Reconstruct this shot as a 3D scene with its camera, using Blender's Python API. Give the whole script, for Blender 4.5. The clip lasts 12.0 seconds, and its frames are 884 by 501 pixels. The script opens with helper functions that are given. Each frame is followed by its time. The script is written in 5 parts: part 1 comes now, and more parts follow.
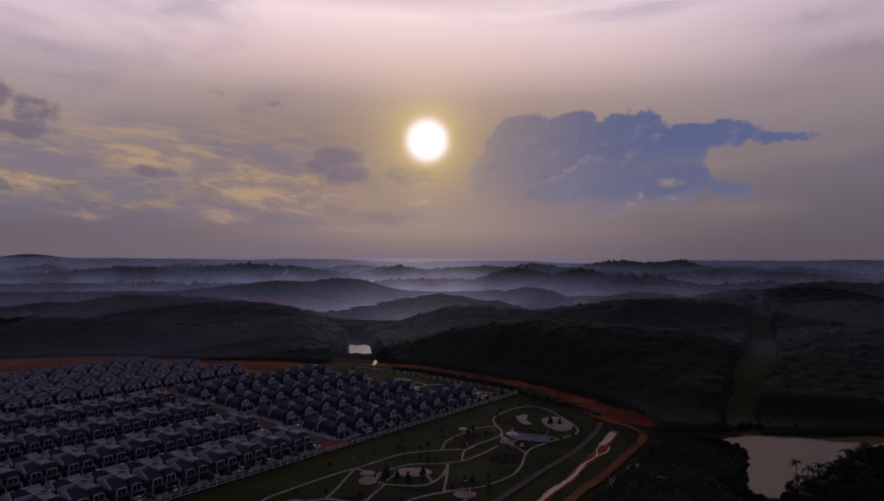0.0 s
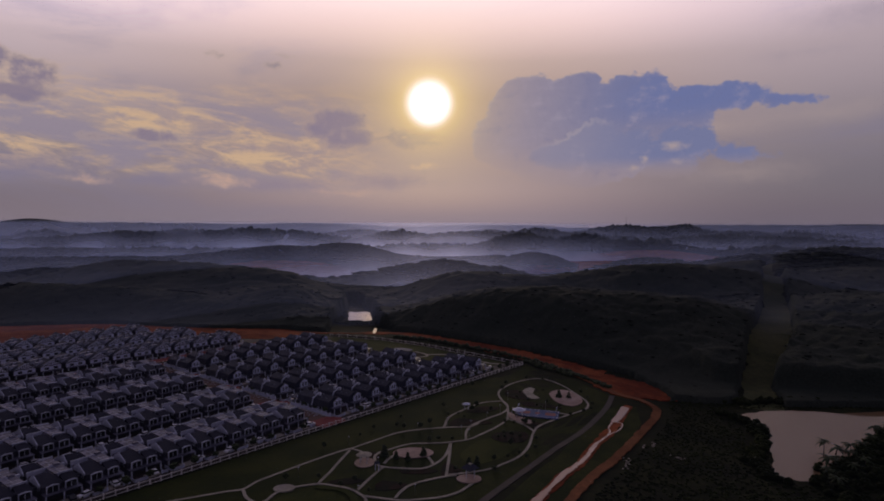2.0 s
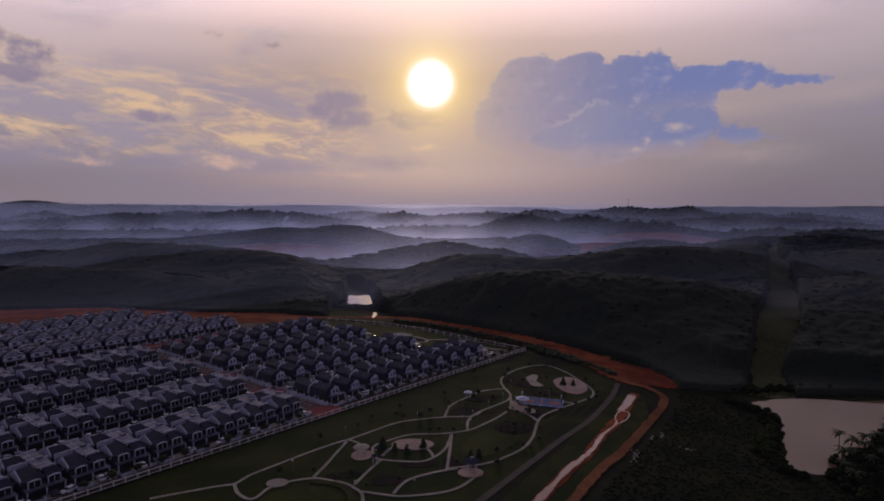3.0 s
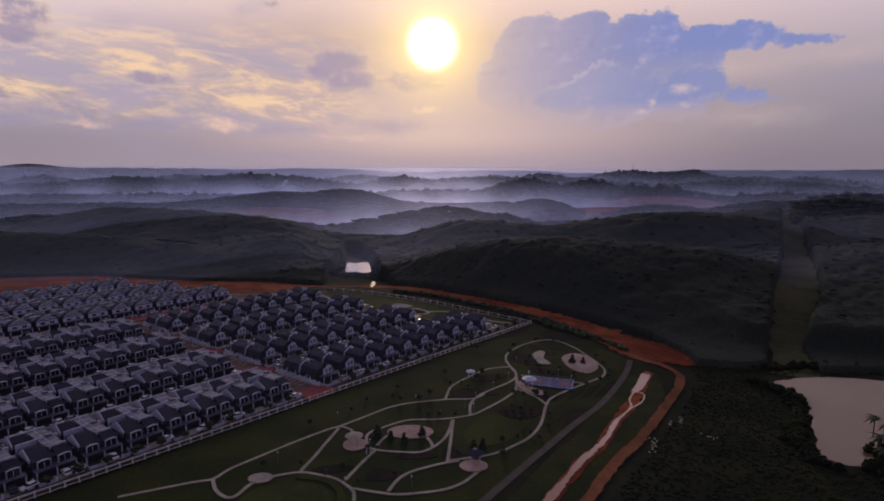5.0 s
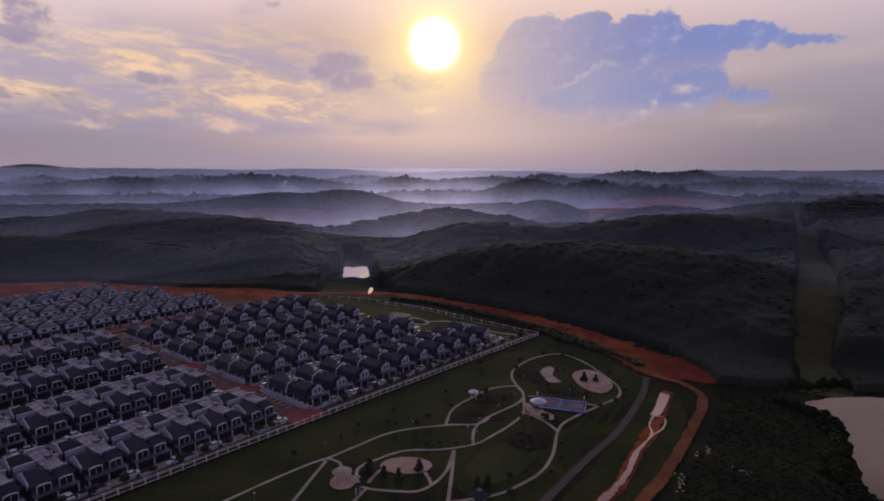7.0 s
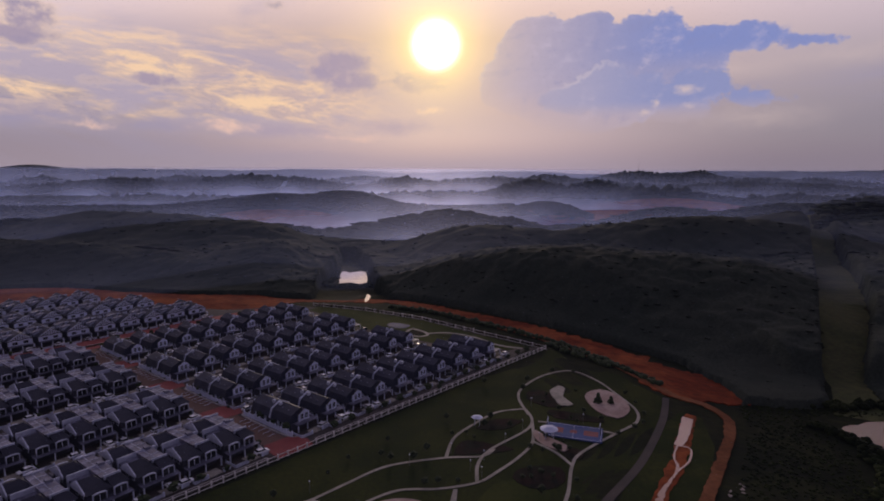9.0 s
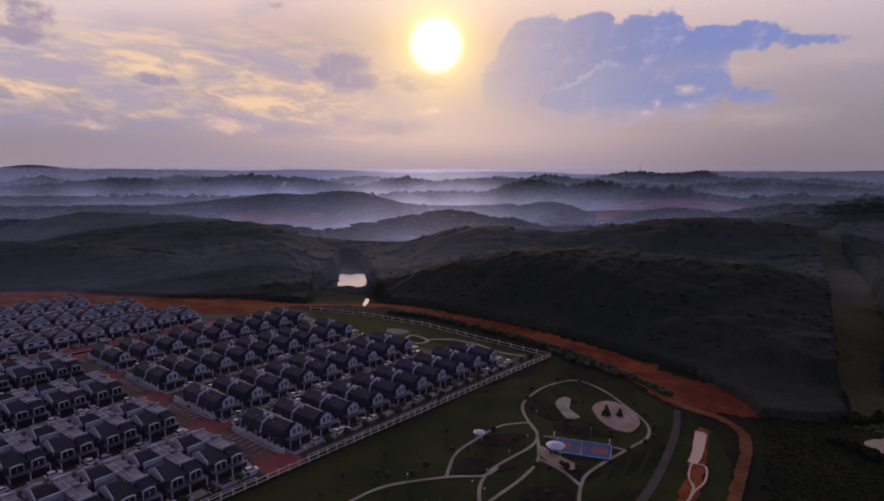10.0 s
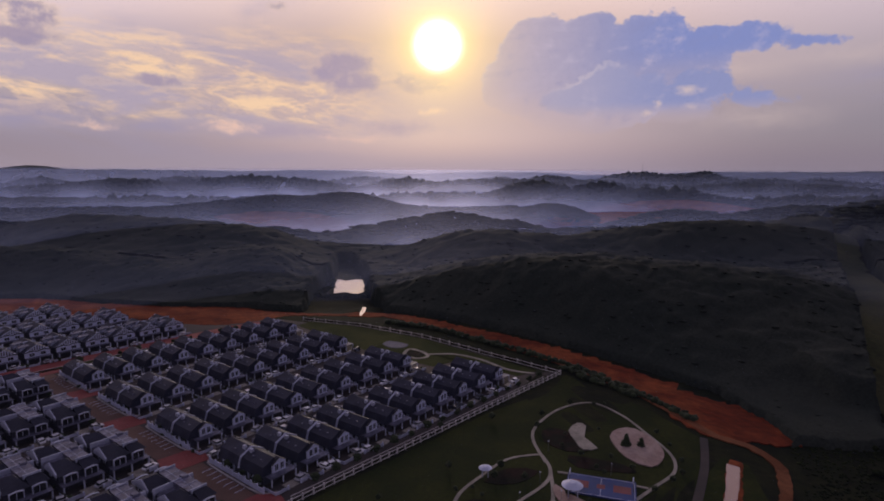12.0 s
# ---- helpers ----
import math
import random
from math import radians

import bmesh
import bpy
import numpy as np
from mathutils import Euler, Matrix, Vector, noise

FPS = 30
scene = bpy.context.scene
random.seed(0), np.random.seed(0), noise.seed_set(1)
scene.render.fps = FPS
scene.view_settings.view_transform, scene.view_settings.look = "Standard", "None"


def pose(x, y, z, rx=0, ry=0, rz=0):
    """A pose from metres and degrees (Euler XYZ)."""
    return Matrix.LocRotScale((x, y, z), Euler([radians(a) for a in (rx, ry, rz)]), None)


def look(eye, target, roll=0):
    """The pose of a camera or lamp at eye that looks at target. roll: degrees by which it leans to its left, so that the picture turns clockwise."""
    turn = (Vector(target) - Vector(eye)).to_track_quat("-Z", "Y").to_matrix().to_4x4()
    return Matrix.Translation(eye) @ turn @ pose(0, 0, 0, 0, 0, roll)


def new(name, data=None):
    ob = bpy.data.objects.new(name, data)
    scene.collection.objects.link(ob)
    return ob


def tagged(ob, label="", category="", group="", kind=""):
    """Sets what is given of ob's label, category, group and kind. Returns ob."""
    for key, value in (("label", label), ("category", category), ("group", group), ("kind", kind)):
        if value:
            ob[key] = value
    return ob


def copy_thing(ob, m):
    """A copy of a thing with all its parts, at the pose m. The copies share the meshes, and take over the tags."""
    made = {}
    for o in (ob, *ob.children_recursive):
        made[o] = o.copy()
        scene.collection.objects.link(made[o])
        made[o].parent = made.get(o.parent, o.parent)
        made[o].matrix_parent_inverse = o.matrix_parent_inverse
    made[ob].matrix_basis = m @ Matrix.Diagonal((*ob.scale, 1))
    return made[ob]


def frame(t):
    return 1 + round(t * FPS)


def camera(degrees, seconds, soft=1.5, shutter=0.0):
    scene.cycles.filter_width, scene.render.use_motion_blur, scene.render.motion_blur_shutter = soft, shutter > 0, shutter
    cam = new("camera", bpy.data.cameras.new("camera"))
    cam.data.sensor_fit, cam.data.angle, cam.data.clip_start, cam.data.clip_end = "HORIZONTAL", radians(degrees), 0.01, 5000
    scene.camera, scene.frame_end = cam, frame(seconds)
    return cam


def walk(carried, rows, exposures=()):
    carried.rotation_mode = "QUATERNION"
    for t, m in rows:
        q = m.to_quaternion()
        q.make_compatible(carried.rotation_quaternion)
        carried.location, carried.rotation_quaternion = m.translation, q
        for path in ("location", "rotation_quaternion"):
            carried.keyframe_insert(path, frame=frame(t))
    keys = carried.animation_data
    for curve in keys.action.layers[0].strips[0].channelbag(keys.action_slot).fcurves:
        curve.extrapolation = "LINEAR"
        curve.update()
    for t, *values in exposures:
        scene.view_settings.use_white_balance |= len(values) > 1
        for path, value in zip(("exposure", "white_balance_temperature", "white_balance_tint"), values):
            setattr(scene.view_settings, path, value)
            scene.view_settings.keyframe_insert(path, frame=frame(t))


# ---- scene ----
# ---- camera: a level flight at about 70 m, tilting down for five seconds ----
cam = camera(74.5, 12.0, soft=1.8)


K = 1.18  # metres to one unit of the plan in which places below are written


def flight(t):
    x = -0.51 - 0.038 * t + 0.04246 * t ** 2 - 0.0029 * t ** 3
    y = 4.926 + 8.597 * t + 0.00425 * t * t
    pitch = max(0.81 - 1.74 * t - 0.009 * t * t, -8.06 + max(0.0, 0.022 * (t - 5)))
    return pose(K * x, K * y, K * (69.66 + 0.0098 * t * t), 90 + pitch, -0.25, -0.02 + 0.125 * t - 0.003 * t * t)


TIMES = [0, 0.5, 1, 1.5, 2, 2.5, 3, 3.5, 4, 4.4, 4.8, 4.94, 5.1, 5.5, 6, 6.5, 7, 8, 9, 9.5, 10, 10.5, 11, 11.5, 12]
walk(cam, [(t, flight(t)) for t in TIMES],
     [(0, -1.1), (1, -0.92), (2, -0.68), (3, -0.42), (4, -0.14), (5, 0.0), (12, 0.0)])

# ---- sky and sun ----
SUN_AZ, SUN_EL = -1.5, 11.5
sun_dir = Vector((math.sin(radians(SUN_AZ)) * math.cos(radians(SUN_EL)), math.cos(radians(SUN_AZ)) * math.cos(radians(SUN_EL)), math.sin(radians(SUN_EL))))
sun = new("sun", bpy.data.lights.new("sun", "SUN"))
sun.data.energy, sun.data.angle, sun.data.color = 0.55, radians(9.0), (1.0, 0.80, 0.62)
sun.matrix_world = look(sun_dir * 100, (0, 0, 0))


class Nodes:
    """Short words for building node trees."""

    def __init__(self, tree):
        self.tree = tree
        tree.nodes.clear()

    def put(self, kind):
        return self.tree.nodes.new(kind)

    def join(self, a, b):
        self.tree.links.new(a, b)

    def feed(self, value, socket):
        if isinstance(value, bpy.types.NodeSocket):
            self.tree.links.new(value, socket)
        else:
            socket.default_value = value

    def math(self, op, a, b=0.0, c=0.0, clamp=False):
        n = self.put("ShaderNodeMath")
        n.operation, n.use_clamp = op, clamp
        for v, s in zip((a, b, c), n.inputs):
            self.feed(v, s)
        return n.outputs[0]

    def step(self, v, lo, hi, a=0.0, b=1.0):
        n = self.put("ShaderNodeMapRange")
        n.interpolation_type = "SMOOTHSTEP"
        for x, s in zip((v, lo, hi, a, b), n.inputs):
            self.feed(x, s)
        return n.outputs[0]

    def mix(self, f, a, b, blend="MIX"):
        n = self.put("ShaderNodeMix")
        n.data_type, n.blend_type = "RGBA", blend
        self.feed(f, n.inputs[0])
        for v, s in ((a, n.inputs[6]), (b, n.inputs[7])):
            self.feed((*v, 1) if isinstance(v, tuple) and len(v) == 3 else v, s)
        return n.outputs[2]

    def noise(self, vec, scale, detail=5.0, rough=0.55, distortion=0.0):
        n = self.put("ShaderNodeTexNoise")
        if vec is not None:
            self.join(vec, n.inputs["Vector"])
        for k, v in (("Scale", scale), ("Detail", detail), ("Roughness", rough), ("Distortion", distortion)):
            n.inputs[k].default_value = v
        return n.outputs[0]

    def ramp(self, v, stops):
        n = self.put("ShaderNodeValToRGB")
        el = n.color_ramp.elements
        while len(el) < len(stops):
            el.new(0.5)
        for e, (p, c) in zip(el, stops):
            e.position, e.color = p, (*c, 1)
        self.feed(v, n.inputs[0])
        return n.outputs[0]


world = bpy.data.worlds.new("evening_sky")
scene.world = world
world.use_nodes = True
w = Nodes(world.node_tree)
way = w.put("ShaderNodeTexCoord").outputs["Generated"]
xyz = w.put("ShaderNodeSeparateXYZ")
w.join(way, xyz.inputs[0])
X, Y, Z = xyz.outputs
az = w.math("MULTIPLY", w.math("ARCTAN2", X, Y), 57.29578)
el = w.math("MULTIPLY", w.math("ARCSINE", Z), 57.29578)
dot = w.put("ShaderNodeVectorMath")
dot.operation = "DOT_PRODUCT"
w.join(way, dot.inputs[0])
dot.inputs[1].default_value = sun_dir
off_sun = w.math("MULTIPLY", w.math("ARCCOSINE", w.math("MINIMUM", dot.outputs["Value"], 0.999999)), 57.29578)


def plane_of(sx, sy):
    """A plane of cloud coordinates, in degrees times sx and sy."""
    n = w.put("ShaderNodeCombineXYZ")
    w.join(w.math("MULTIPLY", az, sx), n.inputs[0])
    w.join(w.math("MULTIPLY", el, sy), n.inputs[1])
    return n.outputs[0]


def billows(scale, detail, rough):
    """Rounded heaps, as cumulus has, from 0 to about 1."""
    n = w.put("ShaderNodeTexVoronoi")
    n.feature, n.normalize = "SMOOTH_F1", True
    w.join(plane_of(scale, scale * 1.15), n.inputs["Vector"])
    for k_, v in (("Scale", 1.0), ("Detail", detail), ("Roughness", rough), ("Lacunarity", 2.2), ("Smoothness", 0.35)):
        n.inputs[k_].default_value = v
    return w.math("SUBTRACT", 1.0, n.outputs["Distance"])


def leaning(sx, sy, lean):
    """Cloud coordinates in which streaks fall towards the right."""
    n = w.put("ShaderNodeCombineXYZ")
    w.join(w.math("MULTIPLY", az, sx), n.inputs[0])
    w.join(w.math("MULTIPLY", w.math("ADD", el, w.math("MULTIPLY", az, lean)), sy), n.inputs[1])
    return n.outputs[0]


def towards_sun(sx, sy, step_az, step_el):
    """The same cloud coordinates a little nearer to the sun, for the light on the heaps."""
    n = w.put("ShaderNodeCombineXYZ")
    w.join(w.math("MULTIPLY", w.math("ADD", az, step_az), sx), n.inputs[0])
    w.join(w.math("MULTIPLY", w.math("ADD", el, step_el), sy), n.inputs[1])
    return n.outputs[0]


heap = billows(0.42, 3.0, 0.5)
puff = w.math("ADD", w.math("MULTIPLY", w.math("SUBTRACT", heap, 0.58), 0.45), w.math("MULTIPLY", w.math("SUBTRACT", w.noise(plane_of(0.40, 0.48), 1.0, 8.0, 0.58), 0.5), 1.2))
puff = w.math("ADD", puff, w.math("MULTIPLY", w.math("SUBTRACT", w.noise(plane_of(1.7, 1.9), 1.0, 6.0, 0.62), 0.5), 0.5))
puff_wide = w.math("SUBTRACT", w.noise(plane_of(0.10, 0.13), 1.0, 4.0, 0.55), 0.5)
relief = w.math("SUBTRACT", w.noise(plane_of(0.20, 0.26), 1.0, 8.0, 0.60), w.noise(towards_sun(0.20, 0.26, -0.5, 0.35), 1.0, 8.0, 0.60))
streak = w.noise(leaning(0.07, 0.30, 0.06), 1.0, 9.0, 0.62, 0.35)
wisp = w.noise(leaning(0.24, 0.80, 0.10), 1.0, 9.0, 0.66, 0.4)
veil = w.noise(leaning(0.030, 0.13, -0.06), 1.0, 7.0, 0.58, 0.6)


def warped(along, seed, scale, amount):
    """A direction bent by noise, so that outlines curl."""
    n = w.put("ShaderNodeVectorMath")
    n.operation = "ADD"
    w.join(plane_of(scale, scale * 1.2), n.inputs[0])
    n.inputs[1].default_value = (seed, seed * 1.7, 0.0)
    return w.math("ADD", along, w.math("MULTIPLY", w.math("SUBTRACT", w.noise(n.outputs[0], 1.0, 7.0, 0.6), 0.5), amount))


AZ_BENT = warped(warped(az, 3.1, 0.30, 1.7), 9.4, 1.3, 0.7)
EL_BENT = warped(warped(el, 6.7, 0.34, 1.0), 4.2, 1.3, 0.5)


def cloud(parts, rough=1.0, soft=0.25):
    """One cloud: a union of ellipses (azimuth, elevation, half width, half height), its rim broken into heaps."""
    best = None
    for a, e, ra, re in parts:
        dx = w.math("DIVIDE", w.math("SUBTRACT", AZ_BENT, a), ra)
        dy = w.math("DIVIDE", w.math("SUBTRACT", EL_BENT, e), re)
        d = w.math("SUBTRACT", 1.0, w.math("SQRT", w.math("ADD", w.math("MULTIPLY", dx, dx), w.math("MULTIPLY", dy, dy))))
        d = w.math("MULTIPLY", d, min(ra, re) / 3.0)
        best = d if best is None else w.math("SMOOTH_MAX", best, d, 0.15)
    best = w.math("ADD", best, w.math("MULTIPLY", puff, 1.1 * rough))
    best = w.math("ADD", best, w.math("MULTIPLY", puff_wide, 0.6 * rough))
    return best, w.step(best, 0.0, soft)


# clear air: warm towards the sun, lavender to the sides, dusk blue overhead and behind
near_sun = w.ramp(w.math("DIVIDE", el, 40.0), [(0.0, (0.31, 0.24, 0.345)), (0.08, (0.37, 0.285, 0.375)), (0.20, (0.46, 0.325, 0.345)), (0.30, (0.55, 0.385, 0.355)), (0.38, (0.78, 0.56, 0.52)), (0.46, (1.36, 0.98, 0.94)), (0.57, (1.95, 1.52, 1.55)), (0.72, (0.40, 0.33, 0.42)), (1.0, (0.15, 0.135, 0.20))])
aside = w.ramp(w.math("DIVIDE", el, 40.0), [(0.0, (0.20, 0.155, 0.21)), (0.10, (0.30, 0.24, 0.29)), (0.25, (0.56, 0.44, 0.48)), (0.37, (0.86, 0.67, 0.72)), (0.46, (1.42, 1.10, 1.22)), (0.58, (1.76, 1.39, 1.64)), (0.72, (0.36, 0.30, 0.40)), (1.0, (0.12, 0.11, 0.175))])
air = w.mix(w.step(off_sun, 8.0, 38.0), near_sun, aside)
air = w.mix(w.math("MULTIPLY", w.step(az, 10.0, 38.0), w.step(el, 12.0, 3.0, 0.30, 0.54)), air, (0.20, 0.18, 0.25))
air = w.mix(w.step(off_sun, 38.0, 95.0), air, (0.068, 0.056, 0.090))
sky = w.put("ShaderNodeTexSky")
sky.sky_type, sky.sun_disc, sky.sun_elevation, sky.sun_rotation = "NISHITA", False, radians(SUN_EL), radians(SUN_AZ)
thin = w.mix(1.0, air, w.mix(1.0, sky.outputs[0], (0.005, 0.005, 0.005), "MULTIPLY"), "ADD")
# veils and streaks of high cloud
c = w.mix(w.math("MULTIPLY", w.step(veil, 0.47, 0.66, 0.0, 0.6), w.step(off_sun, 4.0, 24.0)), thin, w.mix(w.step(el, 12.0, 20.0), (0.34, 0.30, 0.42), (0.80, 0.68, 0.92)))
low_left = w.math("MULTIPLY", w.step(az, -3.0, -15.0), w.math("MULTIPLY", w.step(el, 2.2, 5.5), w.step(el, 14.0, 9.0)))
c = w.mix(w.math("MULTIPLY", low_left, w.step(streak, 0.46, 0.58, 0.0, 0.75)), c, (0.44, 0.37, 0.48))
c = w.mix(w.math("MULTIPLY", low_left, w.math("MULTIPLY", w.step(streak, 0.60, 0.42), w.step(wisp, 0.40, 0.60, 0.05, 0.9))), c, (0.95, 0.65, 0.42))
bank_left, bank_m = cloud([(-40.0, 4.6, 12.0, 1.6), (-27.0, 3.6, 7.0, 0.9), (-16.0, 3.4, 9.0, 0.9), (-5.0, 4.0, 6.0, 1.0)], 0.35, 0.5)
c = w.mix(w.math("MULTIPLY", bank_m, 0.75), c, w.mix(w.step(az, -30.0, -10.0), (0.33, 0.29, 0.42), (0.44, 0.345, 0.44)))
warm, warm_m = cloud([(25.5, 8.6, 6.0, 1.6), (27.0, 4.6, 8.0, 1.6), (33.0, 9.0, 8.0, 1.4)], 0.3, 1.0)
c = w.mix(w.math("MULTIPLY", warm_m, 0.55), c, (0.70, 0.54, 0.50))
# the great cumulus: a wide heap behind, an arm to the right, a darker heap before it
big, big_m = cloud([(8.7, 9.7, 4.7, 4.5), (12.4, 10.3, 4.2, 3.9), (16.6, 10.5, 2.5, 3.1), (19.5, 10.6, 2.1, 3.1), (23.2, 10.9, 3.0, 1.35), (26.6, 11.2, 2.6, 1.25), (30.2, 10.5, 2.6, 0.55), (6.2, 8.2, 3.6, 3.2), (12.5, 7.0, 7.5, 3.6), (18.0, 7.6, 4.6, 2.8), (22.0, 9.3, 3.0, 1.1)], 0.36, 0.09)
shade = w.mix(w.step(el, 4.5, 10.0), (0.47, 0.385, 0.475), (0.29, 0.295, 0.50))
shade = w.mix(w.step(az, 18.0, 4.0, 0.0, 0.95), shade, (0.49, 0.405, 0.50))
shade = w.mix(w.math("MULTIPLY", w.step(az, 12.0, 22.0), w.step(el, 8.5, 11.0)), shade, (0.215, 0.26, 0.54))
shade = w.mix(w.step(relief, 0.0, 0.18, 0.0, 0.5), shade, (0.25, 0.26, 0.47))
shade = w.mix(w.step(relief, 0.0, -0.18, 0.0, 0.55), shade, (0.55, 0.47, 0.60))
shade = w.mix(w.math("MULTIPLY", w.step(big, 0.16, 0.0, 0.0, 0.55), w.step(az, 15.0, 6.0, 0.25, 1.0)), shade, (0.66, 0.54, 0.57))
c = w.mix(w.math("MULTIPLY", w.math("MULTIPLY", big_m, w.step(w.math("ADD", el, w.math("MULTIPLY", w.math("SUBTRACT", az, 12.0), 0.22)), 2.4, 7.0)), w.step(az, 2.5, 9.0, 0.7, 0.96)), c, shade)
front, front_m = cloud([(10.9, 6.4, 2.4, 1.5), (14.6, 7.3, 3.0, 2.5), (17.6, 6.8, 2.8, 2.0), (22.4, 7.2, 2.7, 1.7), (20.6, 5.6, 4.4, 1.7), (26.2, 6.0, 2.8, 0.85), (28.9, 5.7, 1.0, 0.4)], 0.55, 0.18)
body = w.mix(w.step(az, 9.0, 21.0), (0.41, 0.37, 0.51), (0.27, 0.29, 0.51))
body = w.mix(w.step(relief, 0.0, -0.22, 0.0, 0.5), body, (0.56, 0.47, 0.57))
body = w.mix(w.step(el, 6.4, 4.4), body, (0.47, 0.385, 0.46))
rim = w.math("MULTIPLY", w.step(front, 0.20, 0.02), w.math("MULTIPLY", w.step(az, 17.0, 12.5), w.step(el, 6.9, 8.0)))
lit = w.mix(rim, body, (0.70, 0.58, 0.60))
c = w.mix(w.math("MULTIPLY", w.math("MULTIPLY", front_m, w.step(az, 8.0, 11.0, 0.6, 1.0)), w.step(el, 3.6, 6.4)), c, lit)
holes, holes_m = cloud([(18.9, 5.8, 0.55, 0.75), (21.3, 7.1, 1.3, 0.35), (17.9, 5.1, 0.7, 0.25), (21.8, 5.6, 0.6, 0.25), (23.5, 6.5, 0.7, 0.25)], 0.26, 0.22)
c = w.mix(w.math("MULTIPLY", holes_m, 0.6), c, (0.80, 0.60, 0.50))
small, small_m = cloud([(-10.4, 9.6, 3.2, 1.5), (-12.2, 8.9, 2.0, 1.1), (-9.4, 8.2, 3.2, 1.4), (-14.8, 7.0, 1.6, 0.5), (-18.0, 6.9, 2.4, 0.55), (-3.0, 8.2, 3.4, 1.2), (-21.5, 6.4, 2.6, 0.35)], 0.36, 0.16)
tone = w.mix(w.step(small, 0.0, 0.30), (0.64, 0.47, 0.43), (0.40, 0.32, 0.43))
tone = w.mix(w.step(relief, 0.0, -0.14, 0.0, 0.5), tone, (0.60, 0.45, 0.46))
c = w.mix(w.math("MULTIPLY", w.math("MULTIPLY", small_m, w.step(el, 5.2, 8.0)), w.step(az, -5.5, -3.0, 0.92, 0.5)), c, tone)
left, left_m = cloud([(-27.0, 7.5, 3.2, 0.75), (-29.8, 7.1, 2.6, 0.45), (-25.0, 7.4, 1.8, 0.5), (-37.0, 10.2, 4.6, 1.1), (-35.6, 11.6, 2.4, 1.5), (-38.0, 12.2, 2.2, 1.6), (-16.3, 14.3, 1.3, 0.32), (-14.8, 15.2, 1.1, 0.25), (-21.0, 14.8, 1.0, 0.18), (-36.4, 6.4, 2.4, 0.3), (-40.0, 8.0, 3.0, 0.4)], 0.32, 0.18)
dusky = w.mix(w.step(left, 0.0, 0.26), (0.72, 0.54, 0.46), (0.36, 0.295, 0.41))
dusky = w.mix(w.math("MULTIPLY", w.step(el, 10.4, 11.6), w.step(relief, 0.05, -0.12, 0.0, 0.9)), dusky, (0.80, 0.60, 0.52))
c = w.mix(w.math("MULTIPLY", left_m, 0.9), c, dusky)
high, high_m = cloud([(36.0, 16.5, 9.0, 1.8), (31.0, 14.0, 8.0, 0.8), (38.0, 8.5, 8.0, 1.0), (33.0, 19.5, 7.0, 1.2)], 0.35, 0.9)
c = w.mix(w.math("MULTIPLY", high_m, 0.42), c, (0.29, 0.26, 0.38))
glowing, glow_m = cloud([(-1.7, 5.6, 2.0, 0.5), (-21.0, 3.8, 3.2, 0.7), (-10.0, 2.9, 3.2, 0.4), (-32.0, 3.5, 3.4, 0.45), (-1.0, 8.1, 1.0, 0.3), (-4.0, 8.3, 0.7, 0.25)], 0.30, 0.25)
c = w.mix(w.math("MULTIPLY", glow_m, w.step(wisp, 0.35, 0.6, 0.35, 0.85)), c, w.mix(w.step(off_sun, 5.0, 10.0), (1.05, 0.72, 0.46), (0.86, 0.57, 0.46)))
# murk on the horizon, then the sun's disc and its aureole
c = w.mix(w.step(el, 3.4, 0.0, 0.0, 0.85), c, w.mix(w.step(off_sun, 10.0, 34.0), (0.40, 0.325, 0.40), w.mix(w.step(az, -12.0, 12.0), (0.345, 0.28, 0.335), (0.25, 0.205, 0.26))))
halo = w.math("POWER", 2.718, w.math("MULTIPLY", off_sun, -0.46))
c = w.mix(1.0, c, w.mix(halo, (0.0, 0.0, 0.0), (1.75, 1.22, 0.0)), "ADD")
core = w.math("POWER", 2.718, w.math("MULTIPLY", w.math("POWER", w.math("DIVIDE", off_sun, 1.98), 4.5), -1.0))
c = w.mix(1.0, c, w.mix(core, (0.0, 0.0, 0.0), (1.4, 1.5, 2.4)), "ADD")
c = w.mix(w.step(el, -0.6, -3.0), c, (0.03, 0.03, 0.035))
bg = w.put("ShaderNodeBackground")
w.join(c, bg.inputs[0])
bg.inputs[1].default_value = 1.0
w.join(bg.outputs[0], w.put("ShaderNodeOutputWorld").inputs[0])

# ---- materials ----


